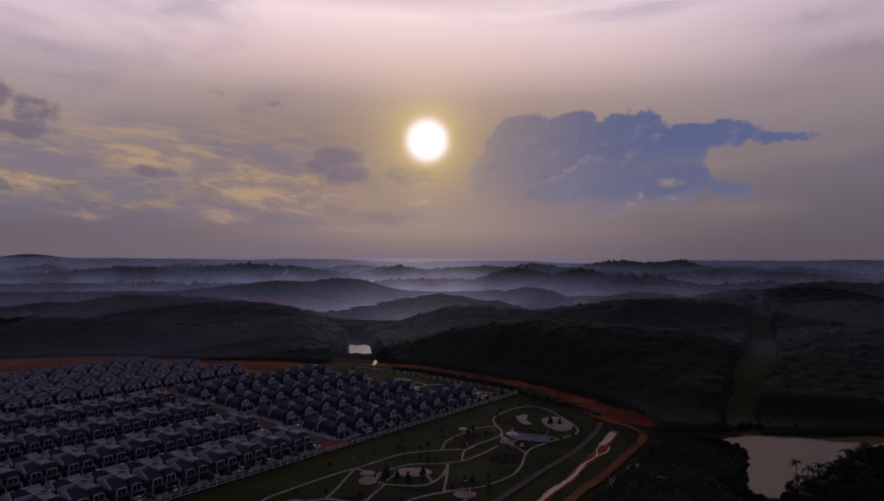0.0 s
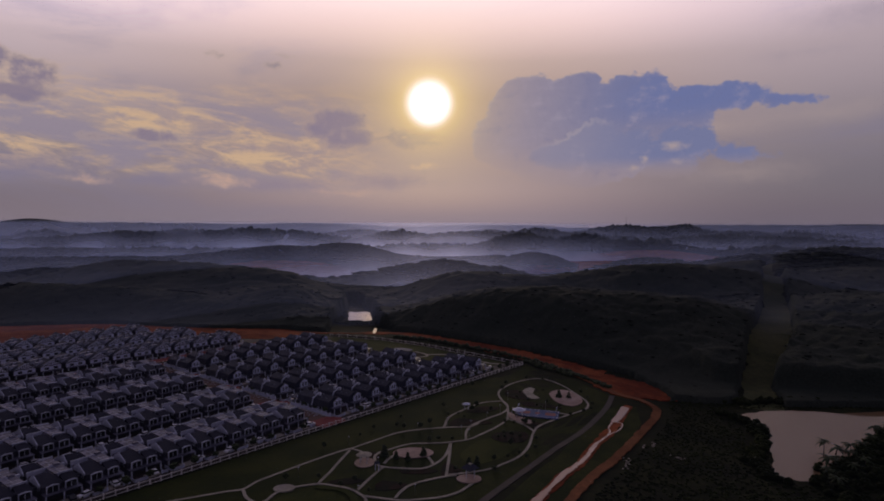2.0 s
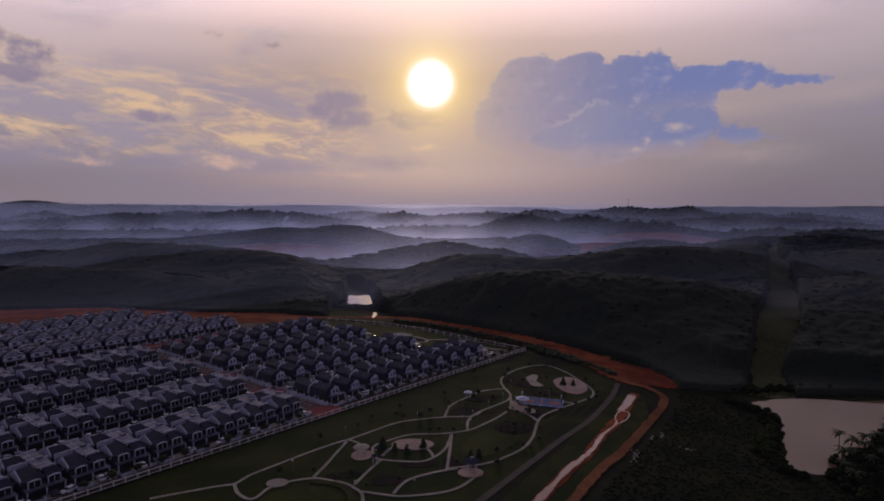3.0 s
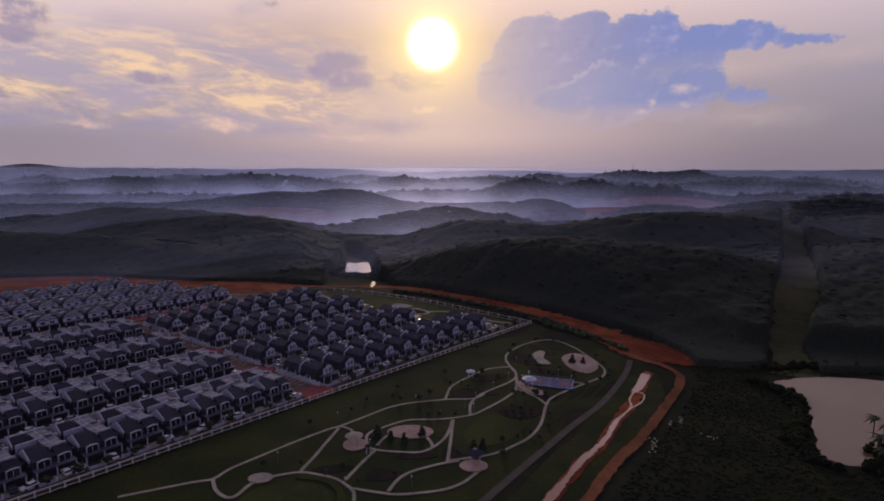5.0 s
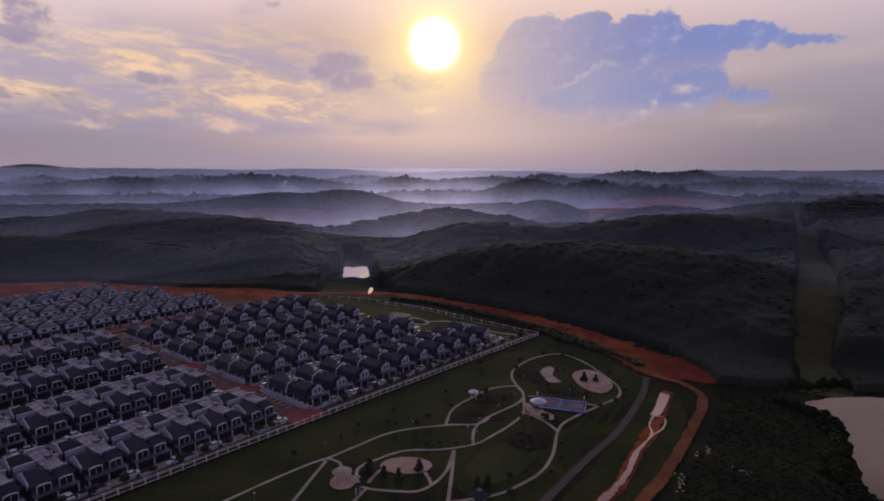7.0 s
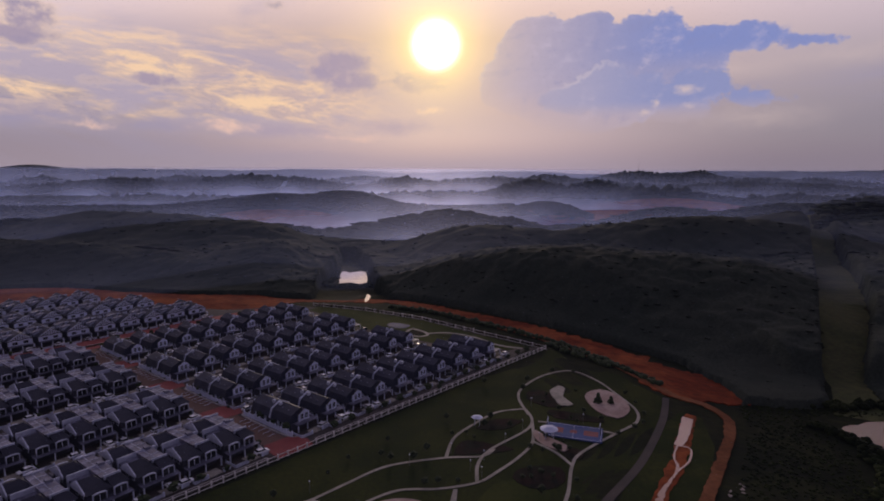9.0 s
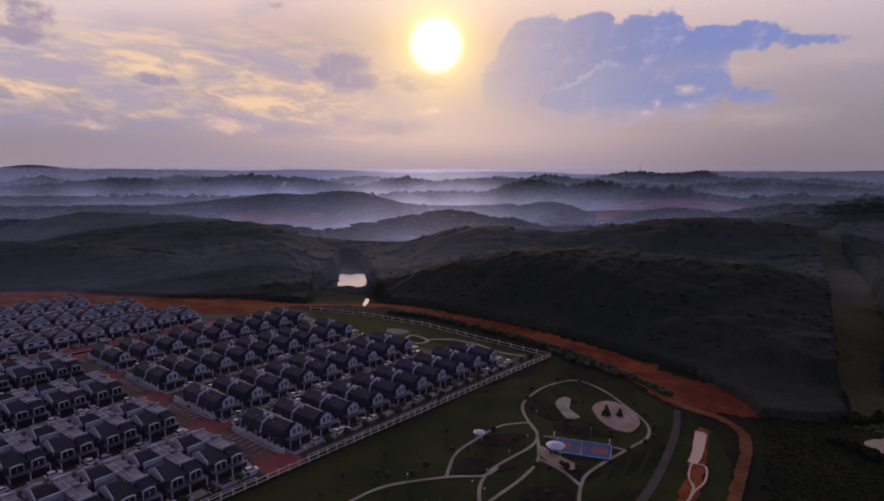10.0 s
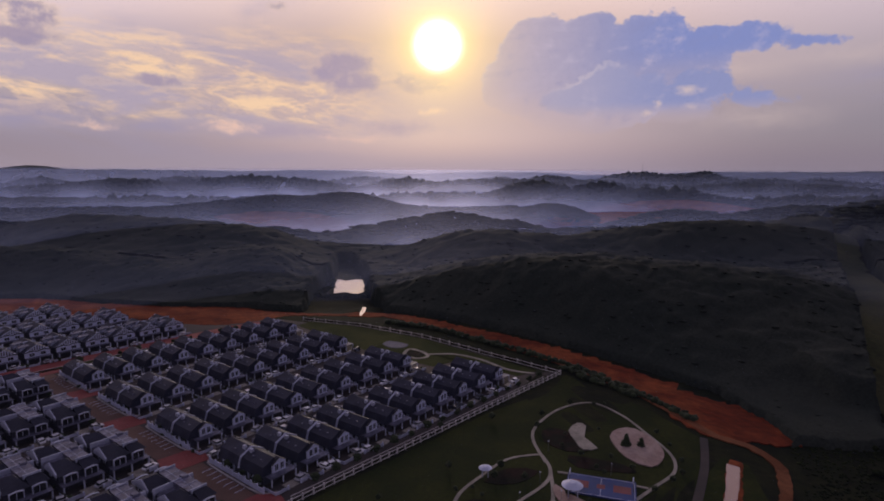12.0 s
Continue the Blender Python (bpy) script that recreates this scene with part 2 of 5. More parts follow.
def material(name, base, rough=0.7, vary=0.25, fine=2.0, coarse=0.15, bump=0.0, second=None, metal=0.0, each=0.0, spec=0.3, island=0.0):
    """A procedural surface: a base colour with grain and wide stains, a second colour in patches, relief, and a change from piece to piece."""
    m = bpy.data.materials.new(name)
    m.use_nodes = True
    k = Nodes(m.node_tree)
    place = k.put("ShaderNodeTexCoord").outputs["Object"]
    grain = k.noise(place, fine, 4.0, 0.6)
    wide = k.noise(place, coarse, 4.0, 0.55)
    if second is None:
        second = tuple(min(1.0, v * (1.0 + 1.2 * vary)) for v in base)
    col = k.mix(k.step(wide, 0.38, 0.64), base, second)
    col = k.mix(k.step(grain, 0.25, 0.75, vary, 0.0), col, (0.0, 0.0, 0.0))
    if each:
        col = k.mix(k.math("MULTIPLY", k.put("ShaderNodeObjectInfo").outputs["Random"], each), col, tuple(v * 0.3 for v in base))
    if island:
        col = k.mix(k.math("MULTIPLY", k.put("ShaderNodeNewGeometry").outputs["Random Per Island"], island), col, tuple(v * 0.25 for v in base))
    p = k.put("ShaderNodeBsdfPrincipled")
    k.join(col, p.inputs["Base Color"])
    k.feed(k.step(grain, 0.2, 0.8, max(0.02, rough - 0.12), min(1.0, rough + 0.12)), p.inputs["Roughness"])
    p.inputs["Metallic"].default_value = metal
    p.inputs["Specular IOR Level"].default_value = spec
    if bump:
        b = k.put("ShaderNodeBump")
        b.inputs["Strength"].default_value = bump
        b.inputs["Distance"].default_value = 0.3
        k.join(grain, b.inputs["Height"])
        k.join(b.outputs[0], p.inputs["Normal"])
    k.join(p.outputs[0], k.put("ShaderNodeOutputMaterial").inputs[0])
    return m


SCRUB = material("scrub_ground", (0.010, 0.014, 0.005), 0.95, 0.6, 0.35, 0.05, 0.8, (0.024, 0.027, 0.008), spec=0.05)
FERN = material("fern_scrub", (0.013, 0.020, 0.006), 0.9, 0.5, 0.5, 0.03, 0.0, (0.030, 0.040, 0.010), island=0.4, spec=0.05)
LAWN = material("mown_lawn", (0.018, 0.028, 0.004), 0.95, 0.45, 0.8, 0.04, 0.2, (0.036, 0.045, 0.007), spec=0.05)
LAWN_LIGHT = material("light_lawn", (0.029, 0.042, 0.006), 0.95, 0.35, 0.8, 0.06, 0.2, (0.050, 0.060, 0.011), spec=0.05)
BED = material("planting_bed", (0.010, 0.012, 0.007), 0.95, 0.5, 1.5, 0.2, 0.6, (0.028, 0.013, 0.010), spec=0.05)
EARTH = material("red_earth", (0.17, 0.033, 0.012), 0.95, 0.5, 0.30, 0.05, 0.5, (0.31, 0.082, 0.028), spec=0.05)
DRY_EARTH = material("pale_dirt_road", (0.17, 0.064, 0.028), 0.95, 0.35, 0.5, 0.06, 0.3, (0.26, 0.105, 0.048), spec=0.05)
ASPHALT = material("asphalt", (0.038, 0.031, 0.032), 0.85, 0.3, 1.0, 0.08, 0.1, (0.060, 0.044, 0.043))
RED_PAVING = material("red_paving", (0.25, 0.052, 0.050), 0.85, 0.3, 2.0, 0.12, 0.1, (0.30, 0.075, 0.07))
CONCRETE = material("pale_concrete", (0.27, 0.25, 0.22), 0.85, 0.35, 1.5, 0.15, 0.1, (0.40, 0.365, 0.32))
KERB = material("kerb_concrete", (0.40, 0.37, 0.37), 0.85, 0.3, 2.0, 0.3)
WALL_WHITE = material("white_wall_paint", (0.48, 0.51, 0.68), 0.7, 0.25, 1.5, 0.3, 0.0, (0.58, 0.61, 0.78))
# dark grey for house walls, with their shade put into the colour
WALL_SHADE_GREY = material("shade_grey_wall", (0.060, 0.060, 0.092), 0.75, 0.2, 1.5, 0.3)
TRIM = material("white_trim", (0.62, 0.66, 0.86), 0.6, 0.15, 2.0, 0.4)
DARK_TRIM = material("dark_trim", (0.045, 0.042, 0.055), 0.6, 0.2, 2.0, 0.4)
ROOF = material("slate_roof_tile", (0.030, 0.033, 0.066), 0.66, 0.4, 3.0, 0.25, 0.4, (0.048, 0.052, 0.096), each=0.35, spec=0.22)
ROOF_PALE = material("pale_roof_slab", (0.12, 0.12, 0.19), 0.6, 0.45, 1.0, 0.25, 0.1, (0.27, 0.27, 0.38), each=0.35)
SHINGLE = material("warm_slate_tile", (0.028, 0.029, 0.055), 0.68, 0.4, 3.0, 0.25, 0.4, (0.044, 0.045, 0.078), each=0.35, spec=0.22)
FENCE_PAINT = material("white_fence_paint", (0.72, 0.69, 0.70), 0.6, 0.2, 2.0, 0.2)
LEAF = material("foliage", (0.032, 0.041, 0.033), 0.95, 0.4, 0.9, 0.02, 0.7, (0.043, 0.051, 0.040), island=0.12, spec=0.05)
LEAF_NEAR = material("garden_foliage", (0.035, 0.055, 0.020), 0.75, 0.4, 2.0, 0.3, 0.0, (0.06, 0.08, 0.03), island=0.6, spec=0.2)
BARK = material("bark", (0.10, 0.075, 0.055), 0.9, 0.4, 3.0, 0.5, 0.4)
COURT_BLUE = material("blue_court", (0.032, 0.056, 0.19), 0.8, 0.2, 1.0, 0.15)
COURT_RED = material("red_court", (0.19, 0.052, 0.065), 0.8, 0.2, 1.0, 0.15)
PINK_PAVING = material("pink_paving", (0.34, 0.235, 0.215), 0.85, 0.3, 1.0, 0.15, 0.0, (0.44, 0.33, 0.30))
RUBBER = material("tyre_rubber", (0.02, 0.02, 0.02), 0.8, 0.2)
STEEL = material("dull_steel", (0.45, 0.45, 0.47), 0.4, 0.2, metal=0.9)


def glossy(name, base, rough, ior=1.45, metal=0.0, tint=(1.0, 1.0, 1.0)):
    m = bpy.data.materials.new(name)
    m.use_nodes = True
    k = Nodes(m.node_tree)
    p = k.put("ShaderNodeBsdfPrincipled")
    p.inputs["Base Color"].default_value = (*base, 1)
    p.inputs["Roughness"].default_value, p.inputs["IOR"].default_value, p.inputs["Metallic"].default_value = rough, ior, metal
    p.inputs["Specular Tint"].default_value = (*tint, 1)
    place = k.put("ShaderNodeTexCoord").outputs["Object"]
    b = k.put("ShaderNodeBump")
    b.inputs["Strength"].default_value, b.inputs["Distance"].default_value = 0.02, 0.1
    k.join(k.noise(place, 0.8, 3.0), b.inputs["Height"])
    k.join(b.outputs[0], p.inputs["Normal"])
    k.join(p.outputs[0], k.put("ShaderNodeOutputMaterial").inputs[0])
    return m


WATER = glossy("brown_pond_water", (0.15, 0.095, 0.052), 0.05, 1.15, 0.0, (0.80, 0.66, 0.50))
# metal mirror: the glare from the sun's side is put into the water's finish
BRIGHT_WATER = glossy("mirror_pond_water", (0.90, 0.86, 0.80), 0.03, 1.33, 0.85)
PANE = glossy("window_glass", (0.015, 0.017, 0.022), 0.06, 1.5)
CAR_WHITE, CAR_GREY, CAR_DARK = glossy("white_car_paint", (0.80, 0.80, 0.86), 0.25), glossy("silver_car_paint", (0.42, 0.42, 0.47), 0.25), glossy("dark_car_paint", (0.035, 0.035, 0.05), 0.25)

# ---- the lie of the land ----
NEAR_HILLS = [
    # the broad wooded hill beyond the haul road, falling to the cut
    (96, 412, 15, 62, 46),
    (150, 386, 11, 36, 34),
    (40, 425, 9, 48, 42),
    (-8, 442, 2, 34, 40),
    # the hill west of the gap and its shoulders
    (-262, 612, 17, 70, 52),
    (-187, 592, 12, 52, 46),
    (-122, 508, 7, 40, 42),
    (-335, 640, 9, 70, 60),
    # the low front hill behind the bare slope
    (-310, 482, 5, 74, 38),
    (-420, 500, 6, 80, 50),
    (-235, 462, 1, 30, 30),
    # behind the gap and the broad hill
    (31, 560, 13, 52, 38),
    (-18, 545, 4, 36, 36),
    (88, 575, 5, 45, 36),
    # the ridge towards the cut
    (178, 572, 19, 48, 36),
    (236, 570, 20, 50, 40),
    (300, 590, 21, 52, 46),
    (128, 590, 9, 38, 34),
    # east of the cut
    (300, 420, 12, 70, 70),
    (420, 600, 16, 80, 80),
]
MIDDLE_HILLS = [
    (-2, 850, 6, 50, 62),
    (-48, 770, 3, 46, 52),
    (-105, 700, -4, 44, 44),
    (62, 800, 0, 44, 50),
    (-520, 770, 2, 120, 70),
    (480, 752, 27, 90, 70),
    (580, 800, 26, 100, 90),
    (334, 960, 2, 78, 60),
    (149, 1000, 9, 46, 42),
    (545, 1000, 10, 72, 90),
    (-213, 1250, 17, 69, 80),
    (-334, 1230, 10, 84, 80),
    (-456, 1250, 2, 92, 80),
    (-749, 1200, 5, 143, 100),
    (-847, 1100, 4, 100, 100),
]
FAR_HILLS = [
    (-1025, 1900, 28, 160, 150),
    (-1208, 1850, 9, 208, 150),
    (-870, 1950, 6, 146, 120),
    (-77, 1500, 6, 97, 90),
    (7, 2000, 19, 131, 120),
    (225, 1750, 31, 81, 110),
    (146, 1450, 14, 80, 80),
    (424, 1800, 33, 84, 110),
    (430, 1400, 19, 116, 80),
    (500, 1350, 12, 100, 80),
    (971, 1500, 2, 167, 150),
    (1140, 2100, 18, 237, 200),
    (439, 2300, 19, 325, 200),
]
DISTANT_HILLS = [
    (853, 2900, 53, 137, 200),
    (1219, 3000, 57, 85, 150),
    (1043, 2900, 46, 247, 200),
    (1296, 2600, 32, 246, 250),
    (2048, 3200, 39, 426, 300),
    (-2917, 4050, 81, 231, 200),
    (-2614, 4120, 59, 471, 200),
    (-1868, 3600, 37, 137, 150),
    (-743, 4000, 44, 420, 150),
    (-1393, 3900, 34, 409, 150),
    (14, 4050, 32, 502, 150),
    (-1943, 4120, 63, 629, 120),
    (-960, 4120, 63, 629, 120),
    (1953, 4120, 68, 865, 120),
    (2952, 4120, 68, 629, 120),
    (404, 4120, 57, 629, 120),
    (-3724, 4120, 62, 629, 150),
    (3617, 4050, 64, 618, 150),
]
rises = random.Random(17)
LOW_RISES = [(rises.uniform(-3600, 3600), y, rises.uniform(8, 30) + 0.008 * (y - 2200), rises.uniform(70, 210), rises.uniform(60, 110)) for y in (2250, 2450, 2900, 3100, 3700) for _ in range(11)]
HILLS = LOW_RISES + NEAR_HILLS + MIDDLE_HILLS + FAR_HILLS + DISTANT_HILLS
FENCE_CORNER, ROW_TURN = (38.5, 306.0), 48.72
ALONG = Vector((math.cos(radians(ROW_TURN)), math.sin(radians(ROW_TURN))))
ACROSS = Vector((-ALONG.y, ALONG.x))


def estate(s, d):
    """The place s metres along the estate's fence from its far corner and d metres behind it."""
    return FENCE_CORNER[0] + s * ALONG.x + d * ACROSS.x, FENCE_CORNER[1] + s * ALONG.y + d * ACROSS.y


def smooth(v, lo, hi):
    t = np.clip((v - lo) / (hi - lo), 0, 1)
    return t * t * (3 - 2 * t)


def wood_edge(x):
    """How far north the wood begins."""
    return np.interp(x, [-400, -230, -100, -35, 2, 52, 80, 110, 200, 320], [405, 430, 402, 398, 376, 336, 308, 292, 266, 262])


def ground(x, y):
    """The height of the ground: flat under the estate, falling to the ponds, rising into wooded hills."""
    x, y = np.asarray(x, float) / K, np.asarray(y, float) / K
    z = -5.0 * smooth(x, 30, 120) * (1 - smooth(y, 420, 640)) - 4.0 * smooth(y, 380, 460) - 3.0 * smooth(y, 480, 560) - 10.0 * smooth(y, 600, 700)
    total = np.zeros_like(x)
    for hx, hy, hz, rx, ry in HILLS:
        g = (hz + (6.0 if hy < 480 else 8.0 if hy < 640 else 17.0)) * np.exp(-(((x - hx) / rx) ** 2 + ((y - hy) / ry) ** 2) * 0.5)
        total = total + g ** 3
    edge = wood_edge(x)
    gap = np.exp(-((x + 62 + 0.14 * (y - 470)) / 42) ** 2) * smooth(y, 380, 450) * (1 - smooth(y, 590, 700))
    z = z + np.cbrt(total) * smooth(y - edge, 0, 62) * (1 - 0.95 * gap) - 3.0 * gap
    for px, py, rx, ry, level in ((130, 222, 46, 34, -5.6), (-64, 468, 34, 66, -5.2), (-45, 398, 8, 18, -1.2)):
        m = np.exp(-(((x - px) / rx) ** 4 + ((y - py) / ry) ** 4))
        z = z * (1 - m) + level * m
    wave = np.sin(x * 0.011 + 1.3) * np.cos(y * 0.009) + 0.5 * np.sin(x * 0.027 - y * 0.021)
    return K * (z + 1.6 * wave * smooth(y, 520, 800))


def height(x, y):
    return float(ground(x, y))


def mesh_object(name, verts, faces, mat, parent=None, flat=True):
    me = bpy.data.meshes.new(name)
    me.from_pydata([tuple(map(float, v)) for v in verts], [], [tuple(map(int, f)) for f in faces])
    me.materials.append(mat)
    if not flat:
        me.polygons.foreach_set("use_smooth", [True] * len(me.polygons))
    me.update()
    ob = new(name, me)
    ob.parent = parent
    return ob


def sheet():
    """One ground sheet from under the camera to the horizon, on rings that widen with distance."""
    radii = [0.0] + [14 * 1.018 ** i for i in range(400) if 14 * 1.018 ** i < 7600]
    turns = np.concatenate([np.arange(-60, 60, 0.5), np.arange(60, 300, 6.0)])
    a = np.radians(turns)
    n = len(a)
    verts = [(0.0, 60.0, 0.0)]
    for r in radii[1:]:
        x, y = r * np.sin(a), 60 + r * np.cos(a)
        verts.extend(zip(x, y, ground(x, y)))
    faces = [(0, 1 + (j + 1) % n, 1 + j) for j in range(n)]
    for i in range(len(radii) - 2):
        b = 1 + i * n
        faces.extend((b + j, b + (j + 1) % n, b + n + (j + 1) % n, b + n + j) for j in range(n))
    return tagged(mesh_object("ground", verts, faces, SCRUB, flat=False), "dark scrub and rough grass running to the hills", "ground", kind="structure")


def spline(points, step=2.0, closed=False):
    """Points evenly along a smooth line through the given ones."""
    p = [np.array(q, float) * K for q in points]
    out = []
    n = len(p)
    for i in range(n if closed else n - 1):
        if closed:
            a, b, c_, d = p[i - 1], p[i], p[(i + 1) % n], p[(i + 2) % n]
        else:
            a, b, c_, d = p[max(i - 1, 0)], p[i], p[i + 1], p[min(i + 2, n - 1)]
        m = max(2, int(np.linalg.norm(c_ - b) / step))
        for t in np.arange(m) / m:
            out.append(0.5 * (2 * b + (c_ - a) * t + (2 * a - 5 * b + 4 * c_ - d) * t * t + (3 * b - a - 3 * c_ + d) * t ** 3))
    if not closed:
        out.append(p[-1])
    return np.array(out)


def strip(name, points, width, lift, mat, step=2.0, closed=False, thick=0.0, ragged=0.0, parent=None, smooth_line=True):
    """A band of the given width along a line, laid over the ground, with edges that go down into it."""
    q = spline(points, step, closed) if smooth_line else np.array(points, float) * K
    t = np.gradient(q, axis=0) if not closed else np.roll(q, -1, 0) - np.roll(q, 1, 0)
    t /= np.linalg.norm(t, axis=1)[:, None] + 1e-9
    side = np.stack([-t[:, 1], t[:, 0]], 1)
    rng = np.random.default_rng(len(name) + len(points))
    width = np.asarray(width, float) * K
    half = np.full(len(q), width / 2) if width.ndim == 0 else np.interp(np.linspace(0, 1, len(q)), np.linspace(0, 1, len(width)), width) / 2
    n = len(q)
    r1, r2 = half * (1 + ragged * rng.normal(size=n)), half * (1 + ragged * rng.normal(size=n))
    verts = []
    for off, dz in ((r1 + 0.02, -0.35), (r1, 0), (r1 * 0, 0), (-r2, 0), (-r2 - 0.02, -0.35)):
        e = q + side * np.asarray(off)[:, None]
        verts.extend(zip(e[:, 0], e[:, 1], ground(e[:, 0], e[:, 1]) + lift + dz))
    faces = []
    for b in range(4):
        for i in range(n if closed else n - 1):
            j = (i + 1) % n
            faces.append((b * n + i, (b + 1) * n + i, (b + 1) * n + j, b * n + j))
    return mesh_object(name, verts, faces, mat, parent)


def patch(name, outline, lift, mat, rings=6, ragged=0.0, seed=0, level=None, parent=None, step=3.0, smooth_line=True):
    """A filled area inside a closed line, laid over the ground (or at one level)."""
    q = spline(outline, step, True) if smooth_line else np.array(outline, float) * K
    rng = np.random.default_rng(seed)
    c0 = q.mean(0)
    if ragged:
        q = q + rng.normal(size=q.shape) * ragged
    n = len(q)
    if level is not None:
        return mesh_object(name, [(x, y, K * level) for x, y in q], [list(range(n))], mat, parent)
    verts, faces = [], []
    for k_ in range(rings + 2):
        f = min(1.0, (k_ + 0.0) / rings) if k_ <= rings else 1.0
        e = c0 + (q - c0) * f
        z = ground(e[:, 0], e[:, 1]) + lift
        if k_ == rings + 1:
            z = z - 0.35
        if k_ == 0:
            verts.append((c0[0], c0[1], z[0]))
        else:
            verts.extend(zip(e[:, 0], e[:, 1], z))
    faces = [(0, 1 + i, 1 + (i + 1) % n) for i in range(n)]
    for k_ in range(rings):
        b = 1 + k_ * n
        faces.extend((b + i, b + n + i, b + n + (i + 1) % n, b + (i + 1) % n) for i in range(n))
    return mesh_object(name, verts, faces, mat, parent)


def setting(ob, label, category):
    return tagged(ob, label, category, kind="structure")


sheet()
# red earth: the haul road round the woods, bare slopes beyond the houses, far clearings
HAUL = [(-95, 392), (-60, 392), (-34, 390), (3, 362), (31, 338.5), (54.5, 315), (74, 291), (83, 269)]
setting(strip("earth_road", HAUL, [14, 8, 8.5, 12, 14, 17, 20, 12], 0.25, EARTH, ragged=0.14), "bare red earth haul road along the wood", "dirt road")
setting(strip("dirt_track", [(-20, 380), (12, 347), (40, 318), (60, 293), (69, 275), (74, 264), (81, 259), (84, 250), (79, 238), (72, 226), (59, 205), (49.5, 191), (41, 180), (28, 160), (12, 135)], [1.4, 2, 2.4, 2.8, 3.0, 2.8, 2.6, 2.6], 0.42, DRY_EARTH, ragged=0.12), "pale compacted dirt track beside the drain", "dirt road")
setting(patch("bare_earth", [(70, 266), (66, 282), (76, 292), (90, 290), (101, 280), (97, 274), (103, 268), (94, 262), (84, 262), (78, 262)], 0.33, EARTH, 4, 0.9, 12, step=1.5), "torn red earth where the haul road meets the track", "bare earth")
setting(patch("bare_earth", [(-330, 385), (-285, 415), (-235, 428), (-190, 412), (-150, 402), (-95, 398), (-85, 385), (-110, 374), (-160, 372), (-215, 362), (-260, 350), (-330, 340)], 0.2, EARTH, 5, 1.0, 3), "bare red earth slope behind the houses", "bare earth")
setting(patch("bare_earth", [(-300, 300), (-255, 322), (-215, 310), (-200, 290), (-215, 268), (-260, 255), (-300, 262)], 0.2, EARTH, 4, 0.8, 5), "bare red building ground beside the houses", "bare earth")
setting(patch("bare_earth", [(10, 910), (120, 915), (260, 985), (420, 1065), (640, 1140), (710, 1240), (500, 1310), (300, 1330), (180, 1290), (100, 1190), (20, 1050)], 0.6, EARTH, 8, 4.0, 7, step=14), "far clearing of bare red earth", "bare earth")
setting(patch("bare_earth", [(-330, 980), (-250, 910), (-160, 860), (-130, 950), (-180, 1080), (-290, 1130), (-420, 1100)], 0.6, EARTH, 8, 4.0, 9, step=14), "far clearing of bare red earth", "bare earth")
# water
setting(patch("water_pond", [(121, 250), (140, 253), (158, 250), (185, 252), (205, 245), (180, 236), (166, 226), (150, 222), (136, 212), (124, 200), (112, 189), (101, 189), (98, 197), (104, 203), (108, 212), (114, 222), (118, 230), (119, 238), (114, 245)], 0, WATER, 4, 0.5, 2, level=-4.9), "still brown pond water mirroring the evening sky", "pond")
setting(patch("water_pond", [(-78, 500), (-71, 496), (-66, 501), (-60, 497), (-57, 480), (-55, 459), (-60, 455), (-66, 460), (-72, 456), (-75, 475)], 0, BRIGHT_WATER, 4, 0.6, 4, level=-4.0), "still pond shining between dark woods", "pond")
setting(patch("water_pond", [(-47, 408), (-45, 406), (-44, 397), (-44.8, 389), (-46, 392), (-46.6, 400)], 0, BRIGHT_WATER, 3, 0.2, 6, level=-0.8), "small bright pool below the wood", "pond")

